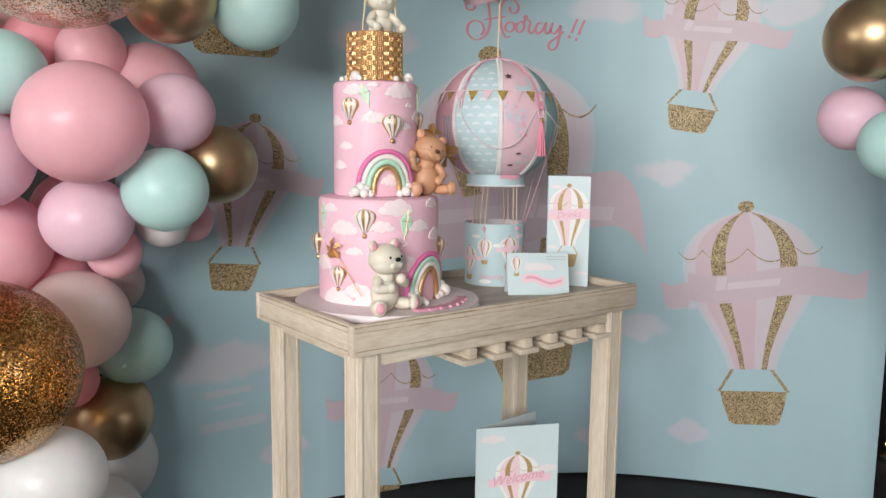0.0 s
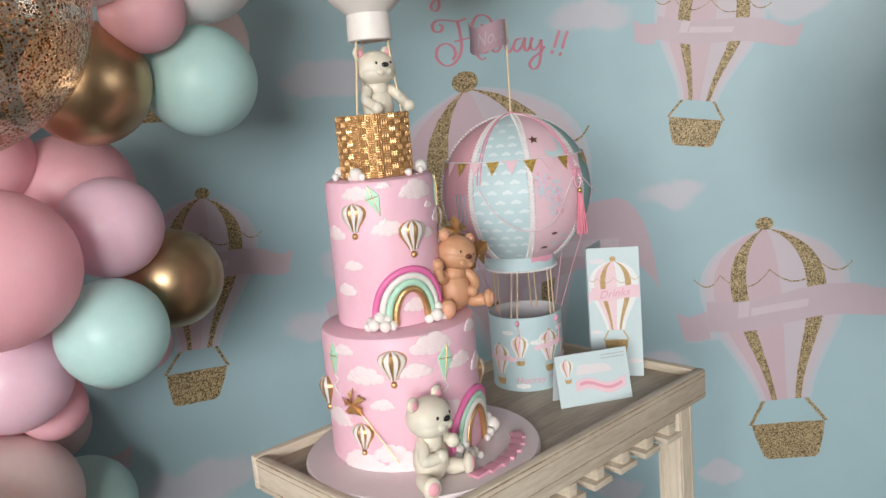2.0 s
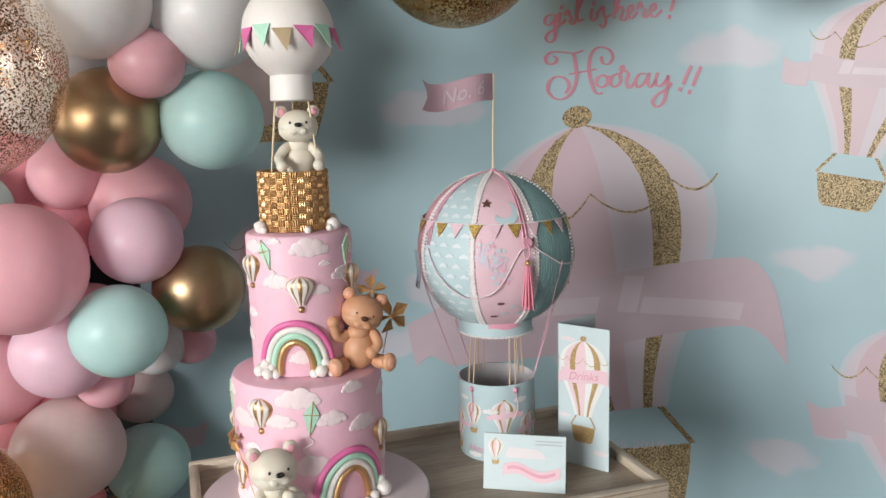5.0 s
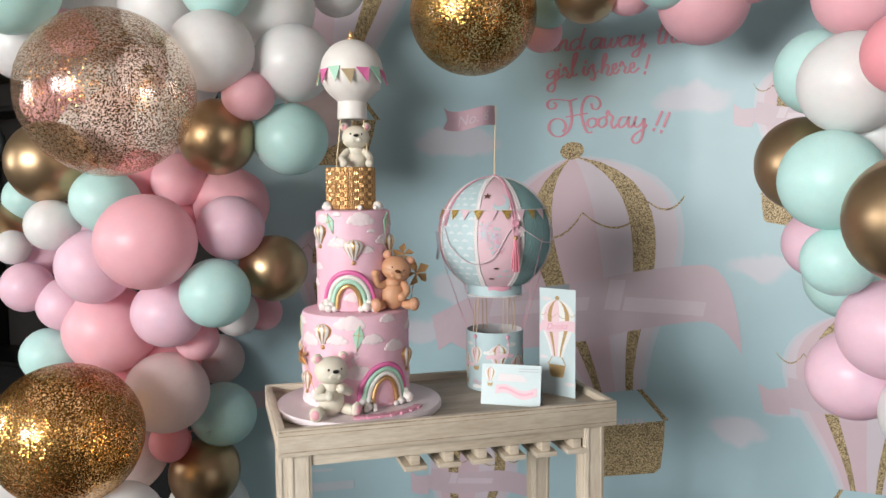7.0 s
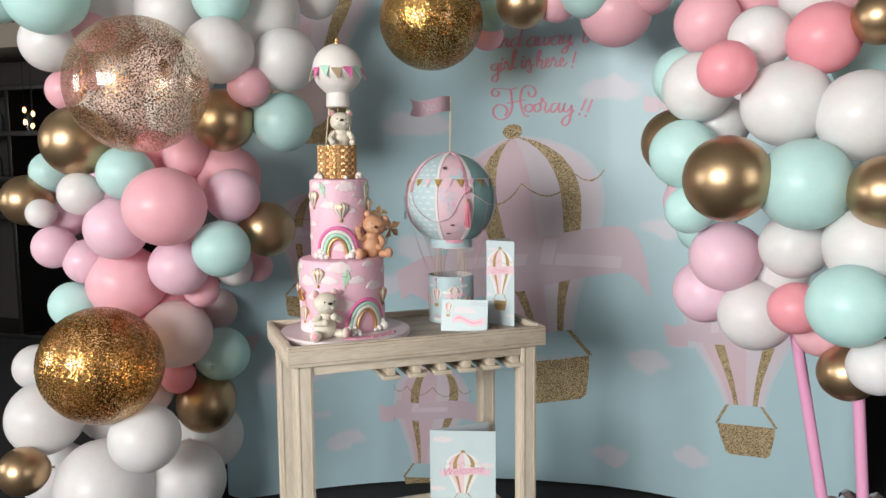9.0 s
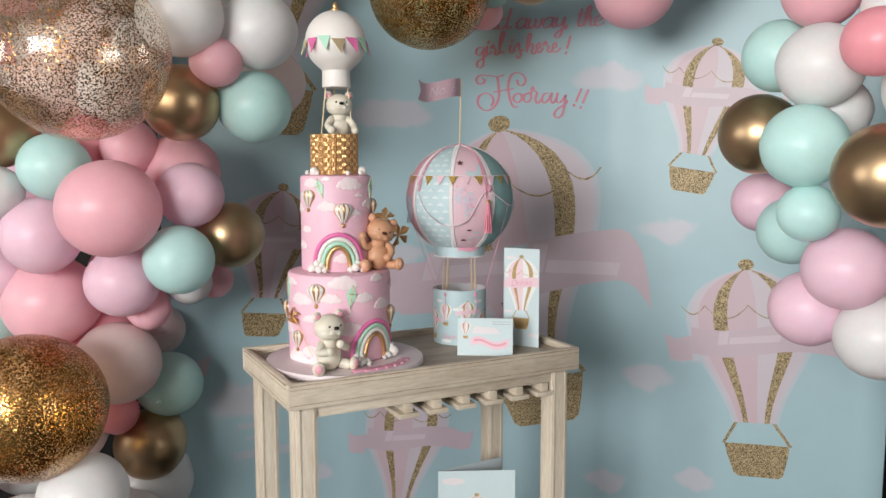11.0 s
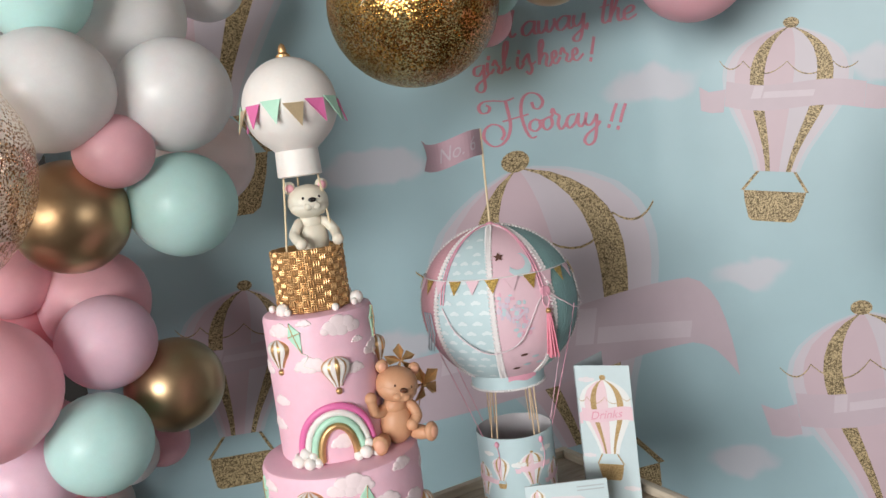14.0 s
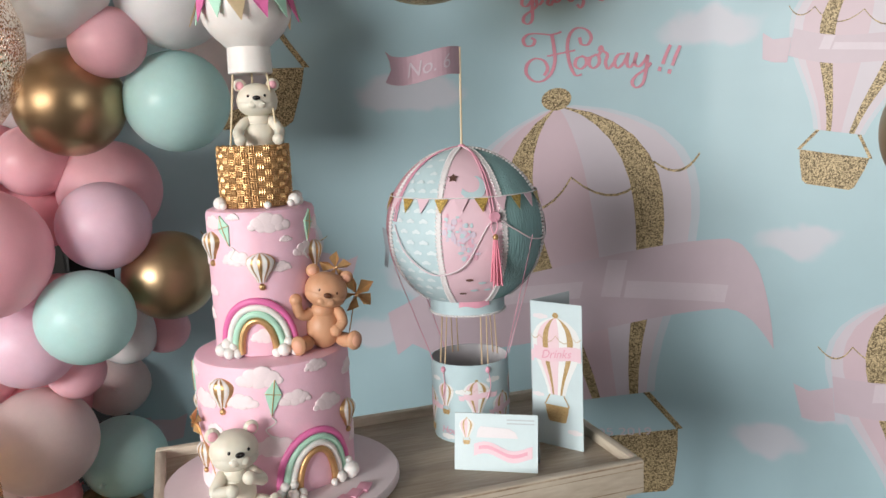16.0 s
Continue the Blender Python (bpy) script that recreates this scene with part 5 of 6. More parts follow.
GORES = (PAPER_BLUE, PAPER_PINK, PAPER_TEAL, PAPER_RIB)
for i in range(8):
    d0 = -135 + 45 * i
    panel = part("panel", ball_patch(d0, d0 + 45, -58, 89, 0.0), GORES[i % 4], paper, ("pale blue card panel with white clouds", "pink card panel with stars and moon", "ribbed teal paper panel", "ribbed pink paper panel")[i % 4])
    if i % 4 == 0:
        bm = bmesh.new()
        for j in range(17):
            el = -52 + 7 * j
            n = 4 if abs(el) < 40 else 2
            for k in range(n):
                dd = d0 + 45 * (k + 0.5 + 0.5 * (j % 2)) / n
                if d0 + 4 < dd < d0 + 41:
                    for du, dv, s in ((-0.0055, 0, 0.0035), (0, 0.0018, 0.0046), (0.0055, 0, 0.0035)):
                        ball_disc(bm, dd + math.degrees(du / PR), el + math.degrees(dv / PR), s * 1.2, s * 0.8, 0.0012 + 0.0002 * du / 0.0055, 8)
        part("printed_clouds", bm, PAPER_CLOUD, panel, "rows of small white clouds", False)["kind"] = "stuff"
    if i % 4 == 1:
        bm = bmesh.new()
        for k in range(80):
            t = rng.random()
            dd, el = d0 + 4 + 20 * t + rng.uniform(-3, 3), 10 - 20 * rng.random() * (0.3 + t) + rng.uniform(-6, 6)
            ball_disc(bm, max(d0 + 4, min(d0 + 40, dd)), el, rng.uniform(0.002, 0.0055), rng.uniform(0.002, 0.006), 0.0010 + 0.00001 * k, 7, rng.choice((0, 0, 1, 2)))
        for dd, el in ((d0 + 24, -40), (d0 + 14, -43), (d0 + 30, -33), (d0 + 36, -40), (d0 + 20, -30)):
            ball_disc(bm, dd, el, 0.007, 0.003, 0.0024, 8, rng.choice((1, 3)))
        part("printed_pattern", bm, [PRINT_LILAC, PAPER_BLUE, PRINT_ROSE, STAR], panel, "blurred blue and rose print", False)["kind"] = "stuff"
        bm = bmesh.new()
        star = [on_ball(d0 + 9 + math.degrees((0.010 if k % 2 == 0 else 0.0045) * math.sin(k * math.pi / 5) / PR) / 0.75, 42 + math.degrees((0.010 if k % 2 == 0 else 0.0045) * math.cos(k * math.pi / 5) / PR), 0.003) for k in range(10)]
        bm.faces.new([bm.verts.new(v) for v in star])
        part("star", bm, STAR, panel, "dark bronze star", False)
        bm = bmesh.new()
        k2 = math.degrees(1 / PR)
        moon = [(0.022 * math.cos(t), 0.024 * math.sin(t)) for t in [-2.6 + 3.6 * q / 14 for q in range(15)]]
        inner = [(0.022 * math.cos(t) * 0.72 - 0.003, 0.024 * math.sin(t) * 0.72 + 0.006) for t in [-2.6 + 3.6 * q / 14 for q in range(15)]]
        strip(bm, moon, inner, lambda u, v: on_ball(d0 + 25 + u * k2 * 1.25, 35 + v * k2, 0.0022), 2)
        part("moon", bm, PAPER_BLUE, panel, "pale blue moon", False)
for i in range(8):
    bm = bmesh.new()
    for j in range(56):
        el = -56 + 142 * j / 55
        for s in (-1, 1):
            p = on_ball(-135 + 45 * i + s * 1.6 / max(0.25, math.cos(radians(el))), el, 0.001)
            blob(bm, p, (0.0026, 0.0026, 0.0023), None, 6, 4)
    strip(bm, [(-135 + 45 * i - 1.5 / max(0.25, math.cos(radians(e))), e) for e in range(-56, 88, 6)], [(-135 + 45 * i + 1.5 / max(0.25, math.cos(radians(e))), e) for e in range(-56, 88, 6)], lambda d, e: on_ball(d, e, 0.0022), 2)
    part("lace_seam", bm, LACE, paper, "white scalloped lace seam", False)
bm = bmesh.new()
tube(bm, smooth_3([on_ball(-128, 8, 0.003), on_ball(-118, -8, 0.006), on_ball(-104, -20, 0.008), on_ball(-90, -24, 0.008), on_ball(-72, -16, 0.007), on_ball(-54, 11, 0.005), on_ball(-40, 5, 0.005), on_ball(-22, -4, 0.007), on_ball(-2, -4, 0.006), on_ball(25, 8, 0.005)], 5), 0.0013, 7)
part("swag_cord", bm, SWAG, paper, "pale silvery pink satin cord draped round")
bm = bmesh.new()
for d in (-53, -128):
    for k in (-1.2, 1.2):
        tube(bm, [on_ball(d + k, e, 0.003) for e in range(88, 9, -6)], 0.0013, 6)
part("cord", bm, RIBBON, paper, "pink cord down from the crown")
for i in range(18):
    d = -190 + 14.5 * i
    bm = bmesh.new()
    v = [bm.verts.new(on_ball(d + a, e, o)) for a, e, o in ((-5.2, 26, 0.0035), (5.2, 26, 0.0035), (0, 16.5, 0.0035), (-5.2, 26, 0.0045), (5.2, 26, 0.0045), (0, 16.5, 0.0045))]
    for q in ((0, 1, 2), (5, 4, 3), (0, 3, 4, 1), (1, 4, 5, 2), (2, 5, 3, 0)):
        bm.faces.new([v[k] for k in q])
    part("bunting_flag", bm, FOILGOLD if i % 2 else PAPER_PINK, paper, "gold glitter bunting flag" if i % 2 else "pink bunting flag", False)
bm = bmesh.new()
tube(bm, [on_ball(-200 + 5 * i, 26.5, 0.004) for i in range(56)], 0.001, 5)
part("bunting_cord", bm, LACE, paper)


def tassel(deg, el):
    top = on_ball(deg, el, 0.010)
    bm = bmesh.new()
    lathe(bm, [(0, -0.003), (0.0085, -0.003), (0.0095, 0), (0.0085, 0.003), (0.004, 0.0025), (0, 0.002)], 16, Matrix.Translation(top) @ Matrix.Rotation(radians(deg), 4, "Z") @ Matrix.Rotation(radians(90), 4, "Y"), False)
    part("button", bm, RIBBON, paper, "round pink button")
    bm = bmesh.new()
    for s in (-1, 1):
        tube(bm, smooth_3([top, top + Vector((0.006 * s, -0.004, -0.014)), top + Vector((0.001 * s, -0.005, -0.03))]), 0.0012, 6)
    part("loop", bm, RIBBON, paper)
    knot = top + Vector((0.002, -0.006, -0.034))
    bm = bmesh.new()
    blob(bm, knot, (0.005, 0.005, 0.0055), None, 12, 8)
    part("bead", bm, GOLD_LEAF, paper, "small gold bead")
    bm = bmesh.new()
    for k in range(16):
        a = 2.4 * k
        r = 0.0012 * math.sqrt(k)
        foot = knot + Vector((2.4 * r * math.cos(a), 2.4 * r * math.sin(a), -0.075 - rng.uniform(0, 0.008)))
        tube(bm, [knot + Vector((r * math.cos(a) * 0.6, r * math.sin(a) * 0.6, -0.004)), knot + Vector((1.6 * r * math.cos(a), 1.6 * r * math.sin(a), -0.04)), foot], 0.0016, 5)
    part("tassel", bm, TASSEL, paper, "coral pink thread tassel")


tassel(-53, 13)
# blue ribbon ends at the other rosette
bm = bmesh.new()
for k in range(3):
    p = on_ball(-140 - 4 * k, 4, 0.008)
    strip(bm, [(0, 0), (0.003, -0.04), (-0.001, -0.07)], [(0.003, 0), (0.006, -0.04), (0.001, -0.072)], lambda u, v: p + Vector((u, 0.3 * u - 0.05 * v, v)), 2)
part("ribbon", bm, RIBBON_GREY, paper, "grey blue ribbon ends")
# collar, strings and basket
bm = bmesh.new()
c0, c1 = 1.106 - 0.865, 1.152 - 0.865
lathe(bm, [(0.0695, c1 - 0.01), (0.071, c1 + 0.006), (0.069, c0), (0.0675, c0), (0.0685, c1 - 0.012)], 56, None, False)
collar = part("collar", bm, PAPER_BLUE, paper, "pale blue card collar with lace edge")
bm = bmesh.new()
for z, r in ((c0, 0.0695),):
    for i in range(80):
        a = 2 * math.pi * i / 80
        blob(bm, (r * math.cos(a), r * math.sin(a), z), (0.003, 0.003, 0.0025), None, 6, 4)
part("lace_edge", bm, LACE, collar, "", False)


def on_can(r, deg, z, off, x=0.0, y=0.0):
    a = radians(deg) + x / r
    return Vector(((r + off) * math.cos(a), (r + off) * math.sin(a), z + y))


bm = bmesh.new()
strip(bm, [(-0.028 + 0.007 * i, 0.006 + 0.002 * math.sin(i)) for i in range(9)], [(-0.028 + 0.007 * i, -0.006 + 0.002 * math.sin(i)) for i in range(9)], lambda u, v: on_can(0.0705, -62, (c0 + c1) / 2, 0.0018, u, v), 1)
part("lettering", bm, RIBBON, collar, "", False)
B_R, B_H = 0.0735, 1.015 - 0.865
bm = bmesh.new()
lathe(bm, [(0, 0.0), (B_R - 0.002, 0.0), (B_R - 0.0015, 0.002), (B_R, B_H), (B_R - 0.002, B_H), (B_R - 0.0035, 0.004), (0, 0.0035)], 64, None, False)
for f in bm.faces:
    if f.calc_center_median().xy.length < B_R - 0.0022:
        f.material_index = 1
can = part("basket", bm, [PAPER_BLUE, PAPER_INSIDE], paper, "round pale blue card basket with printed balloons")
CARDS = (PAPER_WHITE, PAPER_WHITE, material("card_print_pink", (0.79, 0.60, 0.64), 0.5, vary=0.03, scale=30), glitter("card_print_gold", (0.62, 0.44, 0.22), (0.42, 0.27, 0.10), 900, 0.5, 0.2), material("card_banner_pink", (0.79, 0.57, 0.63), 0.5, vary=0.03, scale=30), RIBBON)
for deg, z, hh in ((-112, 0.085, 0.062), (-64, 0.080, 0.085), (-148, 0.055, 0.085), (-20, 0.05, 0.085), (10, 0.09, 0.062)):
    flat_balloon(can, lambda u, v, off, deg=deg, z=z, hh=hh: on_can(B_R - 0.0005, deg, z, off, u * hh, (0.5 - v) * hh), CARDS, text=False, banner=hh > 0.07, lift=0.0004)
bm = text_mesh("Hooray !!", 0.019, 0.25)
for v in bm.verts:
    v.co = on_can(B_R, -92, 0.018, 0.001, v.co.x, v.co.y)
part("lettering", bm, RIBBON, can, "rose pink printed words", False)
bm = bmesh.new()
for deg, z, w in ((-84, 0.10, 0.03), (-130, 0.12, 0.025), (-110, 0.012, 0.03), (-50, 0.018, 0.03), (-38, 0.12, 0.03)):
    for x, s in ((-0.3, 0.2), (0, 0.28), (0.3, 0.2)):
        ring = [bm.verts.new(on_can(B_R, deg, z, 0.0007 + 0.0001 * x, x * w + s * w * math.cos(a), s * w * 0.7 * math.sin(a))) for a in [2 * math.pi * i / 10 for i in range(10)]]
        bm.faces.new(ring)
part("printed_clouds", bm, PAPER_WHITE, can, "", False)["kind"] = "stuff"
for d in (-118, -108, -52, -42, 58, 68, 128, 138):
    bm = bmesh.new()
    tube(bm, [on_can(0.0655, d, c0 + 0.004, 0), on_can(B_R, (d + 5) // 10 * 10 - 4, B_H - 0.012, -0.004)], 0.0015, 6)
    part("string", bm, STRING, paper, "pale gold string")
for d in (-113, -47, 63, 133):
    bm = bmesh.new()
    blob(bm, on_can(B_R, d, B_H - 0.010, 0.002), (0.0045, 0.0045, 0.006), None, 10, 8)
    part("bead", bm, RIBBON, paper, "pink bead")
    bm = bmesh.new()
    tube(bm, smooth_3([on_can(B_R, d, B_H - 0.012, 0.003), on_can(B_R, d + 3, B_H - 0.04, 0.004), on_can(B_R, d - 2, B_H - 0.065, 0.003)]), 0.0008, 5)
    part("thread", bm, RIBBON, paper)
for d in (-150, -20, 30, 160):
    bm = bmesh.new()
    tube(bm, [on_ball(d, -2, 0.003), on_ball(d, -28, 0.003), on_can(B_R, d + 12 * (1 if d < 0 else -1), B_H, 0.001)], 0.0008, 5)
    part("stay_thread", bm, RIBBON, paper, "thin pink stay thread")
# flag on its stick
bm = bmesh.new()
tube(bm, [(0, 0, OZ + PR - 0.01), (0.003, 0.002, 1.585 - 0.865)], 0.0021, 8)
part("flagpole", bm, BEIGE_STICK, paper, "thin wooden flag stick")
bm = bmesh.new()
blob(bm, (0, 0, OZ + PR + 0.002), (0.008, 0.008, 0.005), None, 12, 8)
part("crown_knot", bm, RIBBON, paper)
FL = Vector((-0.093, -0.128, 0)).normalized()
FN = Vector((0.128, -0.093, 0)).normalized()


def on_flag(u, v, off=0.0):
    wave = 0.008 * math.sin(u * 42)
    return Vector((0.003, 0.002, 1.562 - 0.865)) + FL * u + FN * (wave + off) + Vector((0, 0, v - 0.17 * u * (1 - u / 0.5) + 0.004 * math.sin(u * 42)))


bm = bmesh.new()
for off in (0.0, -0.001):
    us = [0.145 * i / 16 for i in range(17)]
    strip(bm, [(u, 0.024) for u in us] + [(0.158, 0.030)], [(u, -0.024) for u in us] + [(0.138, 0.0)], lambda u, v, off=off: on_flag(u, v, off), 4)
    strip(bm, [(0.1455, 0.0), (0.1455, 0.0)], [(0.1455, -0.024), (0.16, -0.022)], lambda u, v, off=off: on_flag(u, v, off), 2)
flag = part("flag", bm, MAUVE, paper, "dusty mauve paper flag", False)
bm = text_mesh("No. 6", 0.036, 0.2)
for v in bm.verts:
    v.co = on_flag(0.070 - v.co.x, v.co.y - 0.012, 0.0012)
part("lettering", bm, PRINT_WHITE, flag, "white printed words", False)


# ---------------------------------------------------------------- cards
def greeting_card(label, a, b, z0, z1, swing, words, word_size, printed):
    """A folded card that stands like an opened book: front from a to b, the back hinged on the spine at a."""
    a, b = Vector((*a, 0)), Vector((*b, 0))
    wide, high = (b - a).length, z1 - z0
    ang = math.degrees(math.atan2(b.y - a.y, b.x - a.x))
    root = tagged(empty("greeting_card", pose(a.x, a.y, z0, 0, 0, ang)), label, "card")
    bm = bmesh.new()
    box(bm, 0, wide, 0, 0.0012, 0, high, 0.0003)
    front = part("front_panel", bm, PAPER_CARD, root, "pale blue printed front", False)
    bm = bmesh.new()
    box(bm, 0.001, wide, 0.0016, 0.0028, 0, high, 0.0003, Matrix.Rotation(radians(swing), 4, "Z"))
    part("back_panel", bm, PAPER_BACK, root, "", False)
    flat_balloon(front, lambda u, v, off: Vector((min(max(wide * printed[0] + u * printed[2] * printed[3], 0.001), wide - 0.001), -off, printed[1] * high + (0.5 - v) * printed[2])), CARDS, text=False, lift=0.0005)
    bm = bmesh.new()
    for cx, cz, w in ((0.2, 0.9, 0.3), (0.85, 0.62, 0.28), (0.12, 0.35, 0.25), (0.85, 0.12, 0.3)):
        for x, s in ((-0.3, 0.22), (0, 0.3), (0.3, 0.2)):
            c = Vector(((cx + x * w) * wide, -0.0004 - 0.00005 * x, cz * high))
            ring = [bm.verts.new(Vector((min(max(c.x + s * w * wide * math.cos(t), 0.001), wide - 0.001), c.y, c.z + 0.6 * s * w * wide * math.sin(t)))) for t in [2 * math.pi * i / 12 for i in range(12)]]
            bm.faces.new(ring)
    part("printed_clouds", bm, PRINT_CLOUD, front, "", False)["kind"] = "stuff"
    bm = text_mesh(words, word_size, 0.3)
    for v in bm.verts:
        v.co = Vector((wide * printed[0] + v.co.x, -0.0028, printed[1] * high + 0.1 * printed[2] + v.co.y + 0.12 * v.co.x))
    part("lettering", bm, RIBBON, front, "rose pink printed words", False)
    return root


PAPER_CARD = material("printed_card_blue", (0.58, 0.69, 0.715), 0.42, vary=0.05, scale=14)
PAPER_BACK = material("card_back_grey", (0.45, 0.50, 0.52), 0.5, vary=0.05, scale=14)
PRINT_CLOUD = material("card_print_cloud", (0.74, 0.70, 0.72), 0.45, vary=0.04, scale=30)
greeting_card("tall folded pale blue drinks card standing on the table", (0.254, 1.955), (0.351, 1.924), 0.865, 1.131, 74, "Drinks", 0.022, (0.5, 0.55, 0.20, 0.82))
greeting_card("folded pale blue welcome card standing on the lower shelf", (0.086, 1.872), (0.292, 1.918), 0.225, 0.522, 28, "Welcome", 0.034, (0.5, 0.46, 0.19, 1.0))

tent = tagged(empty("tent_card", pose(0.149, 1.803, 0.865, 0, 0, 6.7)), "small pale blue tent card with a pink banner", "card")
bm = bmesh.new()
box(bm, 0, 0.143, 0, 0.0012, 0, 0.096, 0.0003, Matrix.Rotation(radians(-13), 4, "X"))
front = part("front_panel", bm, PAPER_CARD, tent, "", False)
bm = bmesh.new()
box(bm, 0, 0.143, 0, 0.0012, 0, 0.096, 0.0003, Matrix.Translation((0, 0.0445, 0)) @ Matrix.Rotation(radians(13), 4, "X"))
part("back_panel", bm, PAPER_BACK, tent, "", False)
slope_m = Matrix.Rotation(radians(-13), 4, "X")
flat_balloon(front, lambda u, v, off: slope_m @ Vector((0.021 + u * 0.045, -off, 0.066 + (0.5 - v) * 0.045)), CARDS, text=False, banner=False, lift=0.0004)
bm = bmesh.new()
arc = [(0.034 + 0.1 * i / 12, 0.045 + 0.006 * math.sin(i * 0.6) - 0.006 * i / 12) for i in range(13)]
strip(bm, arc, [(x, z - 0.020) for x, z in arc], lambda x, z: slope_m @ Vector((x, -0.0012, z)), 1)
part("banner", bm, CARDS[4], front, "pink printed banner", False)
bm = bmesh.new()
strip(bm, [(x, z - 0.006) for x, z in arc[1:-1]], [(x, z - 0.012) for x, z in arc[1:-1]], lambda x, z: slope_m @ Vector((x, -0.0020, z)), 1)
part("lettering", bm, RIBBON, front, "", False)
bm = bmesh.new()
for z in (0.088, 0.082):
    strip(bm, [(0.09, z), (0.09, z - 0.002)], [(0.137, z), (0.137, z - 0.002)], lambda x, zz: slope_m @ Vector((x, -0.0012, zz)), 1)
part("small_print", bm, PAPER_BACK, front, "", False)
bm = bmesh.new()
strip(bm, [(0.045, 0.075), (0.040, 0.068), (0.038, 0.056)], [(0.095, 0.072), (0.105, 0.066), (0.110, 0.056)], lambda x, z: slope_m @ Vector((x, -0.0008, z)), 3)
part("printed_cloud", bm, PRINT_CLOUD, front, "", False)


# ---------------------------------------------------------------- stand under the right garland
POLE = material("pink_painted_pole", (0.72, 0.33, 0.52), 0.35, vary=0.06, scale=10, coat=0.2)
SILVER = material("silver_foil", (0.62, 0.60, 0.60), 0.25, 0.9, vary=0.15, scale=10, bump=0.3, bump_scale=30)
stand = tagged(empty("balloon_stand", pose(1.27, 1.4, 0)), "two slim pink legs of the balloon stand", "stand")
for a, b in (((-0.172, 0, 1.03), (0.0, 0, 0.0)), ((-0.036, 0.01, 0.90), (0.02, 0.01, 0.0))):
    bm = bmesh.new()
    tube(bm, smooth_3([a, tuple(Vector(a).lerp(Vector(b), 0.5) + Vector((0.006, 0, 0))), b], 6), 0.0125, 14)
    part("leg", bm, POLE, stand)
bm = bmesh.new()
lathe(bm, [(0, 0), (0.14, 0), (0.145, 0.004), (0.14, 0.012), (0, 0.014)], 40, None, False)
part("base_plate", bm, POLE, stand)
leaf = tagged(empty("foil_leaf", pose(1.24, 1.38, 0.0)), "crumpled silver foil leaf beside the balloon stand", "decoration")
for k in range(6):
    a = radians(-40 + 52 * k)
    bm = bmesh.new()
    n = 8
    us = [i / n for i in range(n + 1)]
    arch = lambda t: Vector((0.02 + 0.10 * t * math.cos(a), 0.10 * t * math.sin(a), 0.52 + 0.13 * math.sin(t * 2.2) - 0.02 * t))
    side = Vector((-math.sin(a), math.cos(a), 0))
    for off in (0.0, -0.0015):
        strip(bm, [(t, -0.016 * math.sin(math.pi * t) - 0.001) for t in us], [(t, 0.016 * math.sin(math.pi * t) + 0.001) for t in us], lambda t, w, off=off: arch(t) + side * w + Vector((0, 0, -abs(w) * 0.5 + off)), 4)
    part("blade", bm, SILVER, leaf)
bm = bmesh.new()
tube(bm, [(0.02, 0, 0.0), (0.02, 0, 0.53)], 0.004, 8)
part("stem", bm, SILVER, leaf)


# ---------------------------------------------------------------- the bar far behind
SHELF_DARK = material("black_stained_shelf", (0.006, 0.005, 0.005), 0.4, vary=0.3, scale=4)
BULK = material("beige_bulkhead_paint", (0.30, 0.26, 0.21), 0.8, vary=0.1, scale=3)
BEAM = material("brown_beam", (0.16, 0.11, 0.08), 0.7, vary=0.2, scale=3)
BOTTLE = material("dark_bottle_glass", (0.05, 0.06, 0.06), 0.1, vary=0.3, scale=10, coat=0.5)
BULB = bpy.data.materials.new("warm_bulb")
BULB.use_nodes = True
BULB.node_tree.nodes["Principled BSDF"].inputs["Emission Color"].default_value = (1, 0.5, 0.18, 1)
BULB.node_tree.nodes["Principled BSDF"].inputs["Emission Strength"].default_value = 3.5
bm = bmesh.new()
box(bm, -6.3, -3.2, 4.3, 4.99, 2.24, 2.42, 0.01)
tagged(part("bulkhead", bm, BULK), "beige bulkhead above the bar", "bulkhead", "", "structure")
bm = bmesh.new()
box(bm, -6.3, -3.0, 3.9, 4.2, 2.45, 2.75, 0.01)
tagged(part("beam", bm, BEAM), "brown ceiling beam", "beam", "", "structure")
bm = bmesh.new()
box(bm, -6.3, -3.0, 3.92, 4.18, 2.7505, 3.0)
tagged(part("beam_casing", bm, BEAM), "brown casing over the beam", "beam", "", "structure")
bar = tagged(empty("bar_shelf", pose(-4.75, 4.72, 0)), "black bar shelving with bottles in a dark corner", "shelf")
for z in (0.0, 0.95, 1.25, 1.6, 1.95):
    bm = bmesh.new()
    box(bm, -1.5, 1.5, -0.25, 0.27, z, z + 0.04, 0.004)
    part("shelf", bm, SHELF_DARK, bar)
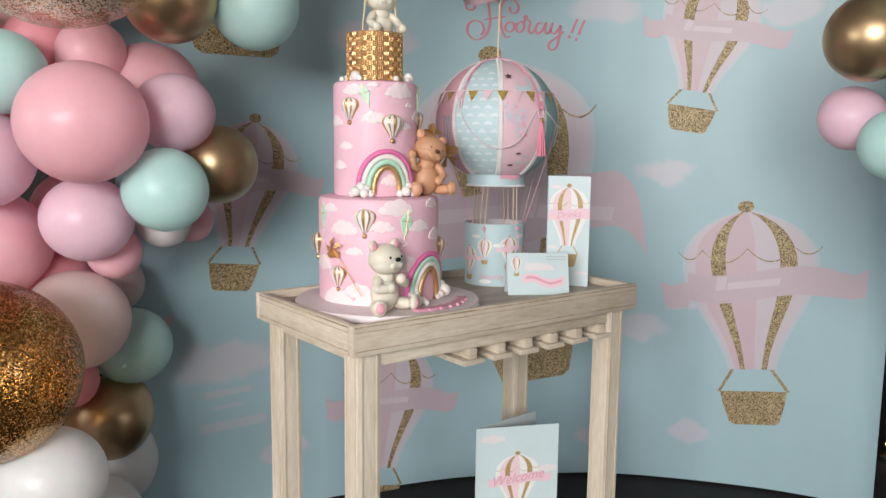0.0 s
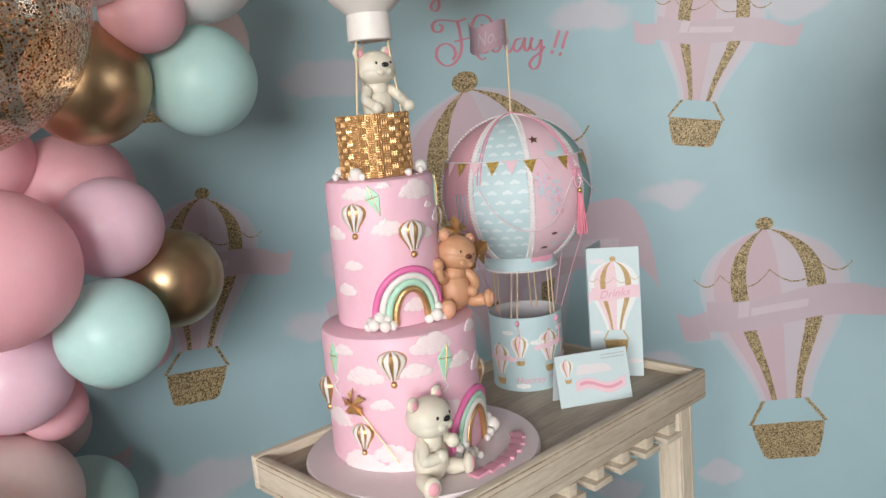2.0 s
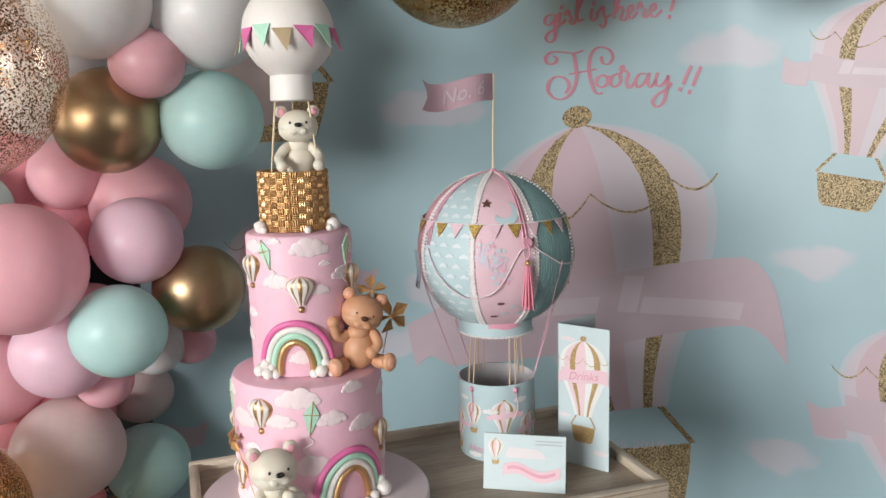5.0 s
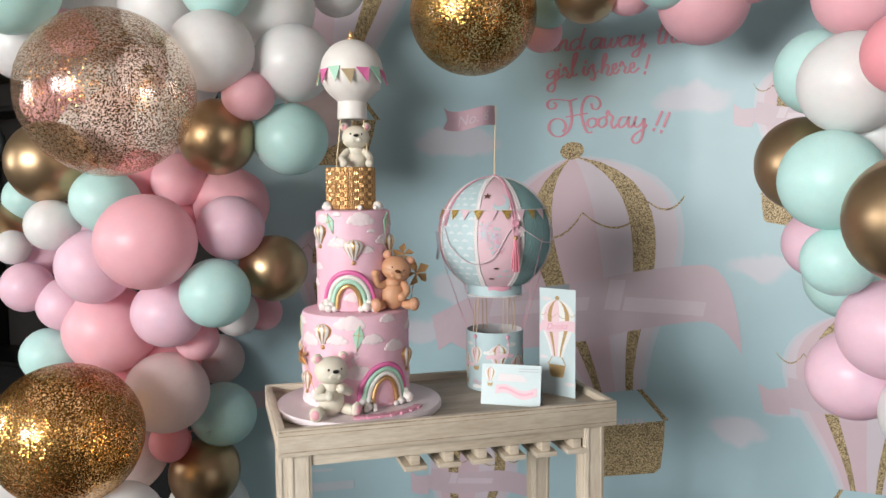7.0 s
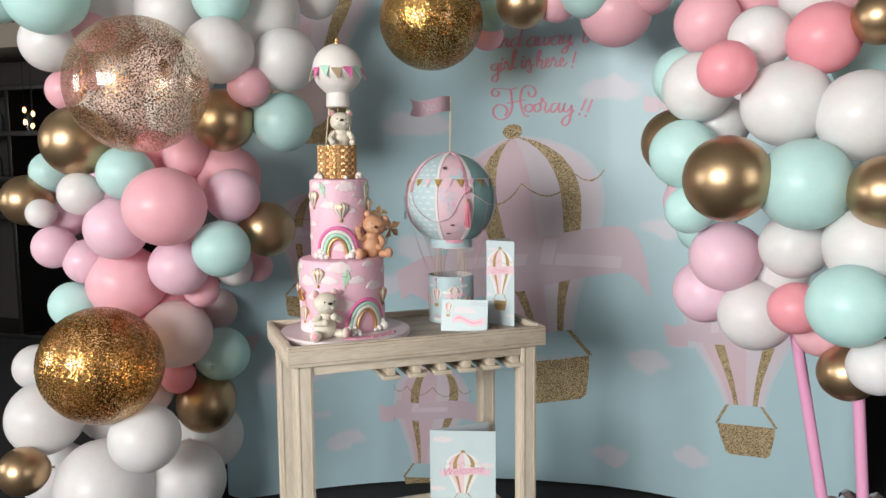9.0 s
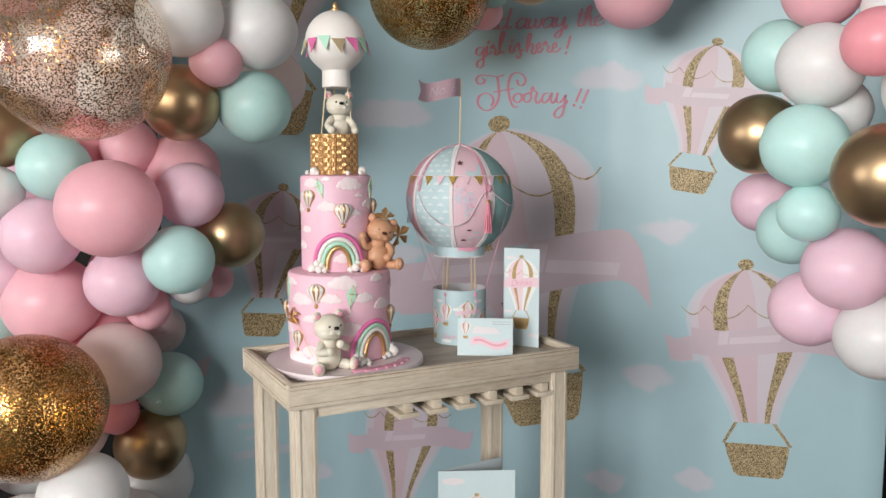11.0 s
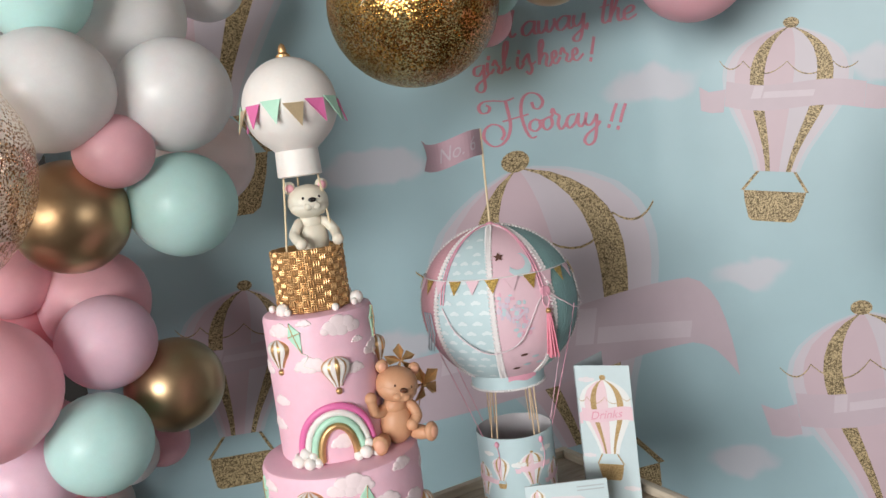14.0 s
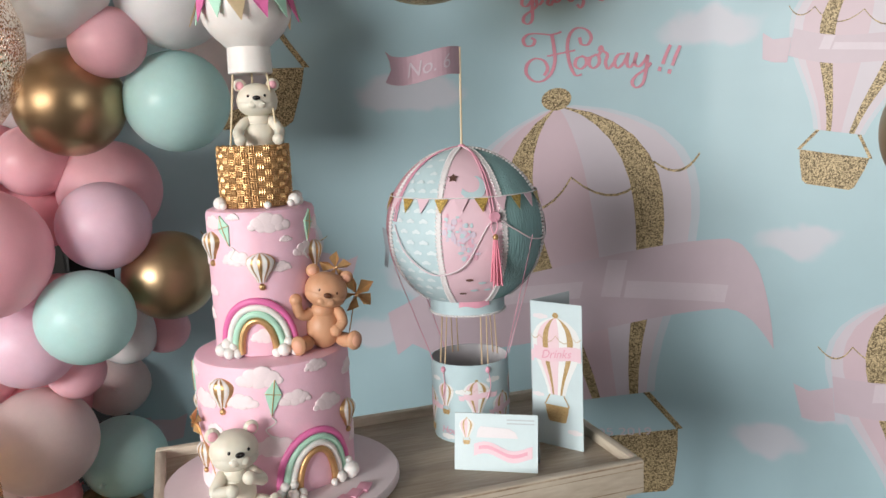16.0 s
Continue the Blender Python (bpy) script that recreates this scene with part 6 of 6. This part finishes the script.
for x in (-1.5, -0.5, 0.5, 1.46):
    for z0, z1 in ((0.0405, 0.9495), (0.9905, 1.2495), (1.2905, 1.5995), (1.6405, 1.9495)):
        bm = bmesh.new()
        box(bm, x, x + 0.04, -0.24, 0.26, z0, z1, 0.003)
        part("divider", bm, SHELF_DARK, bar)
for z in (1.2902, 1.6402, 0.9902):
    for k in range(9):
        x = -1.3 + 0.3 * k + rng.uniform(-0.05, 0.05)
        bm = bmesh.new()
        lathe(bm, [(0, 0), (0.035, 0), (0.037, 0.01), (0.037, 0.14), (0.030, 0.17), (0.013, 0.20), (0.013, 0.245), (0.015, 0.25), (0, 0.25)], 16, None, False)
        ob = part("bottle", bm, BOTTLE)
        ob.matrix_basis = pose(-4.75 + x, 4.68, z) @ Matrix.Diagonal((1, 1, rng.uniform(0.8, 1.0), 1))
        tagged(ob, "dark glass bottle on the bar shelf", "bottle", "bottles on the bar")
for x, y, z in ((-3.98, 4.40, 1.79), (-3.90, 4.40, 1.76), (-3.98, 4.40, 1.70), (-3.91, 4.40, 1.67)):
    lamp = tagged(empty("pendant_lamp", pose(x, y, z)), "tiny warm pendant bulb by the bar", "lamp", "pendants by the bar")
    bm = bmesh.new()
    blob(bm, (0, 0, 0), (0.014, 0.014, 0.022), None, 10, 8)
    part("bulb", bm, BULB, lamp, "glowing warm bulb")
    bm = bmesh.new()
    tube(bm, [(0, 0, 0.02), (0, 0, 2.2405 - z)], 0.002, 6)
    part("cord", bm, SHELF_DARK, lamp)
# invented lantern for small warm reflections low in dark beyond the backdrop's free edge
glow = tagged(empty("reflection_glow", pose(1.76, 3.05, 0)), "added lamp standing for two warm bulb reflections near the floor", "lantern")
bm = bmesh.new()
lathe(bm, [(0, 0), (0.07, 0), (0.075, 0.006), (0.07, 0.014), (0, 0.016)], 28, None, False)
part("base_plate", bm, SHELF_DARK, glow)
for dz in (0.05, 0.095):
    bm = bmesh.new()
    blob(bm, (0.01, -0.02, dz), (0.026, 0.02, 0.011), None, 14, 9)
    part("bulb", bm, BULB, glow, "glowing warm bulb")
bm = bmesh.new()
tube(bm, [(0, 0, 0.014), (0, 0, 0.13)], 0.006, 10)
part("stem", bm, SHELF_DARK, glow)
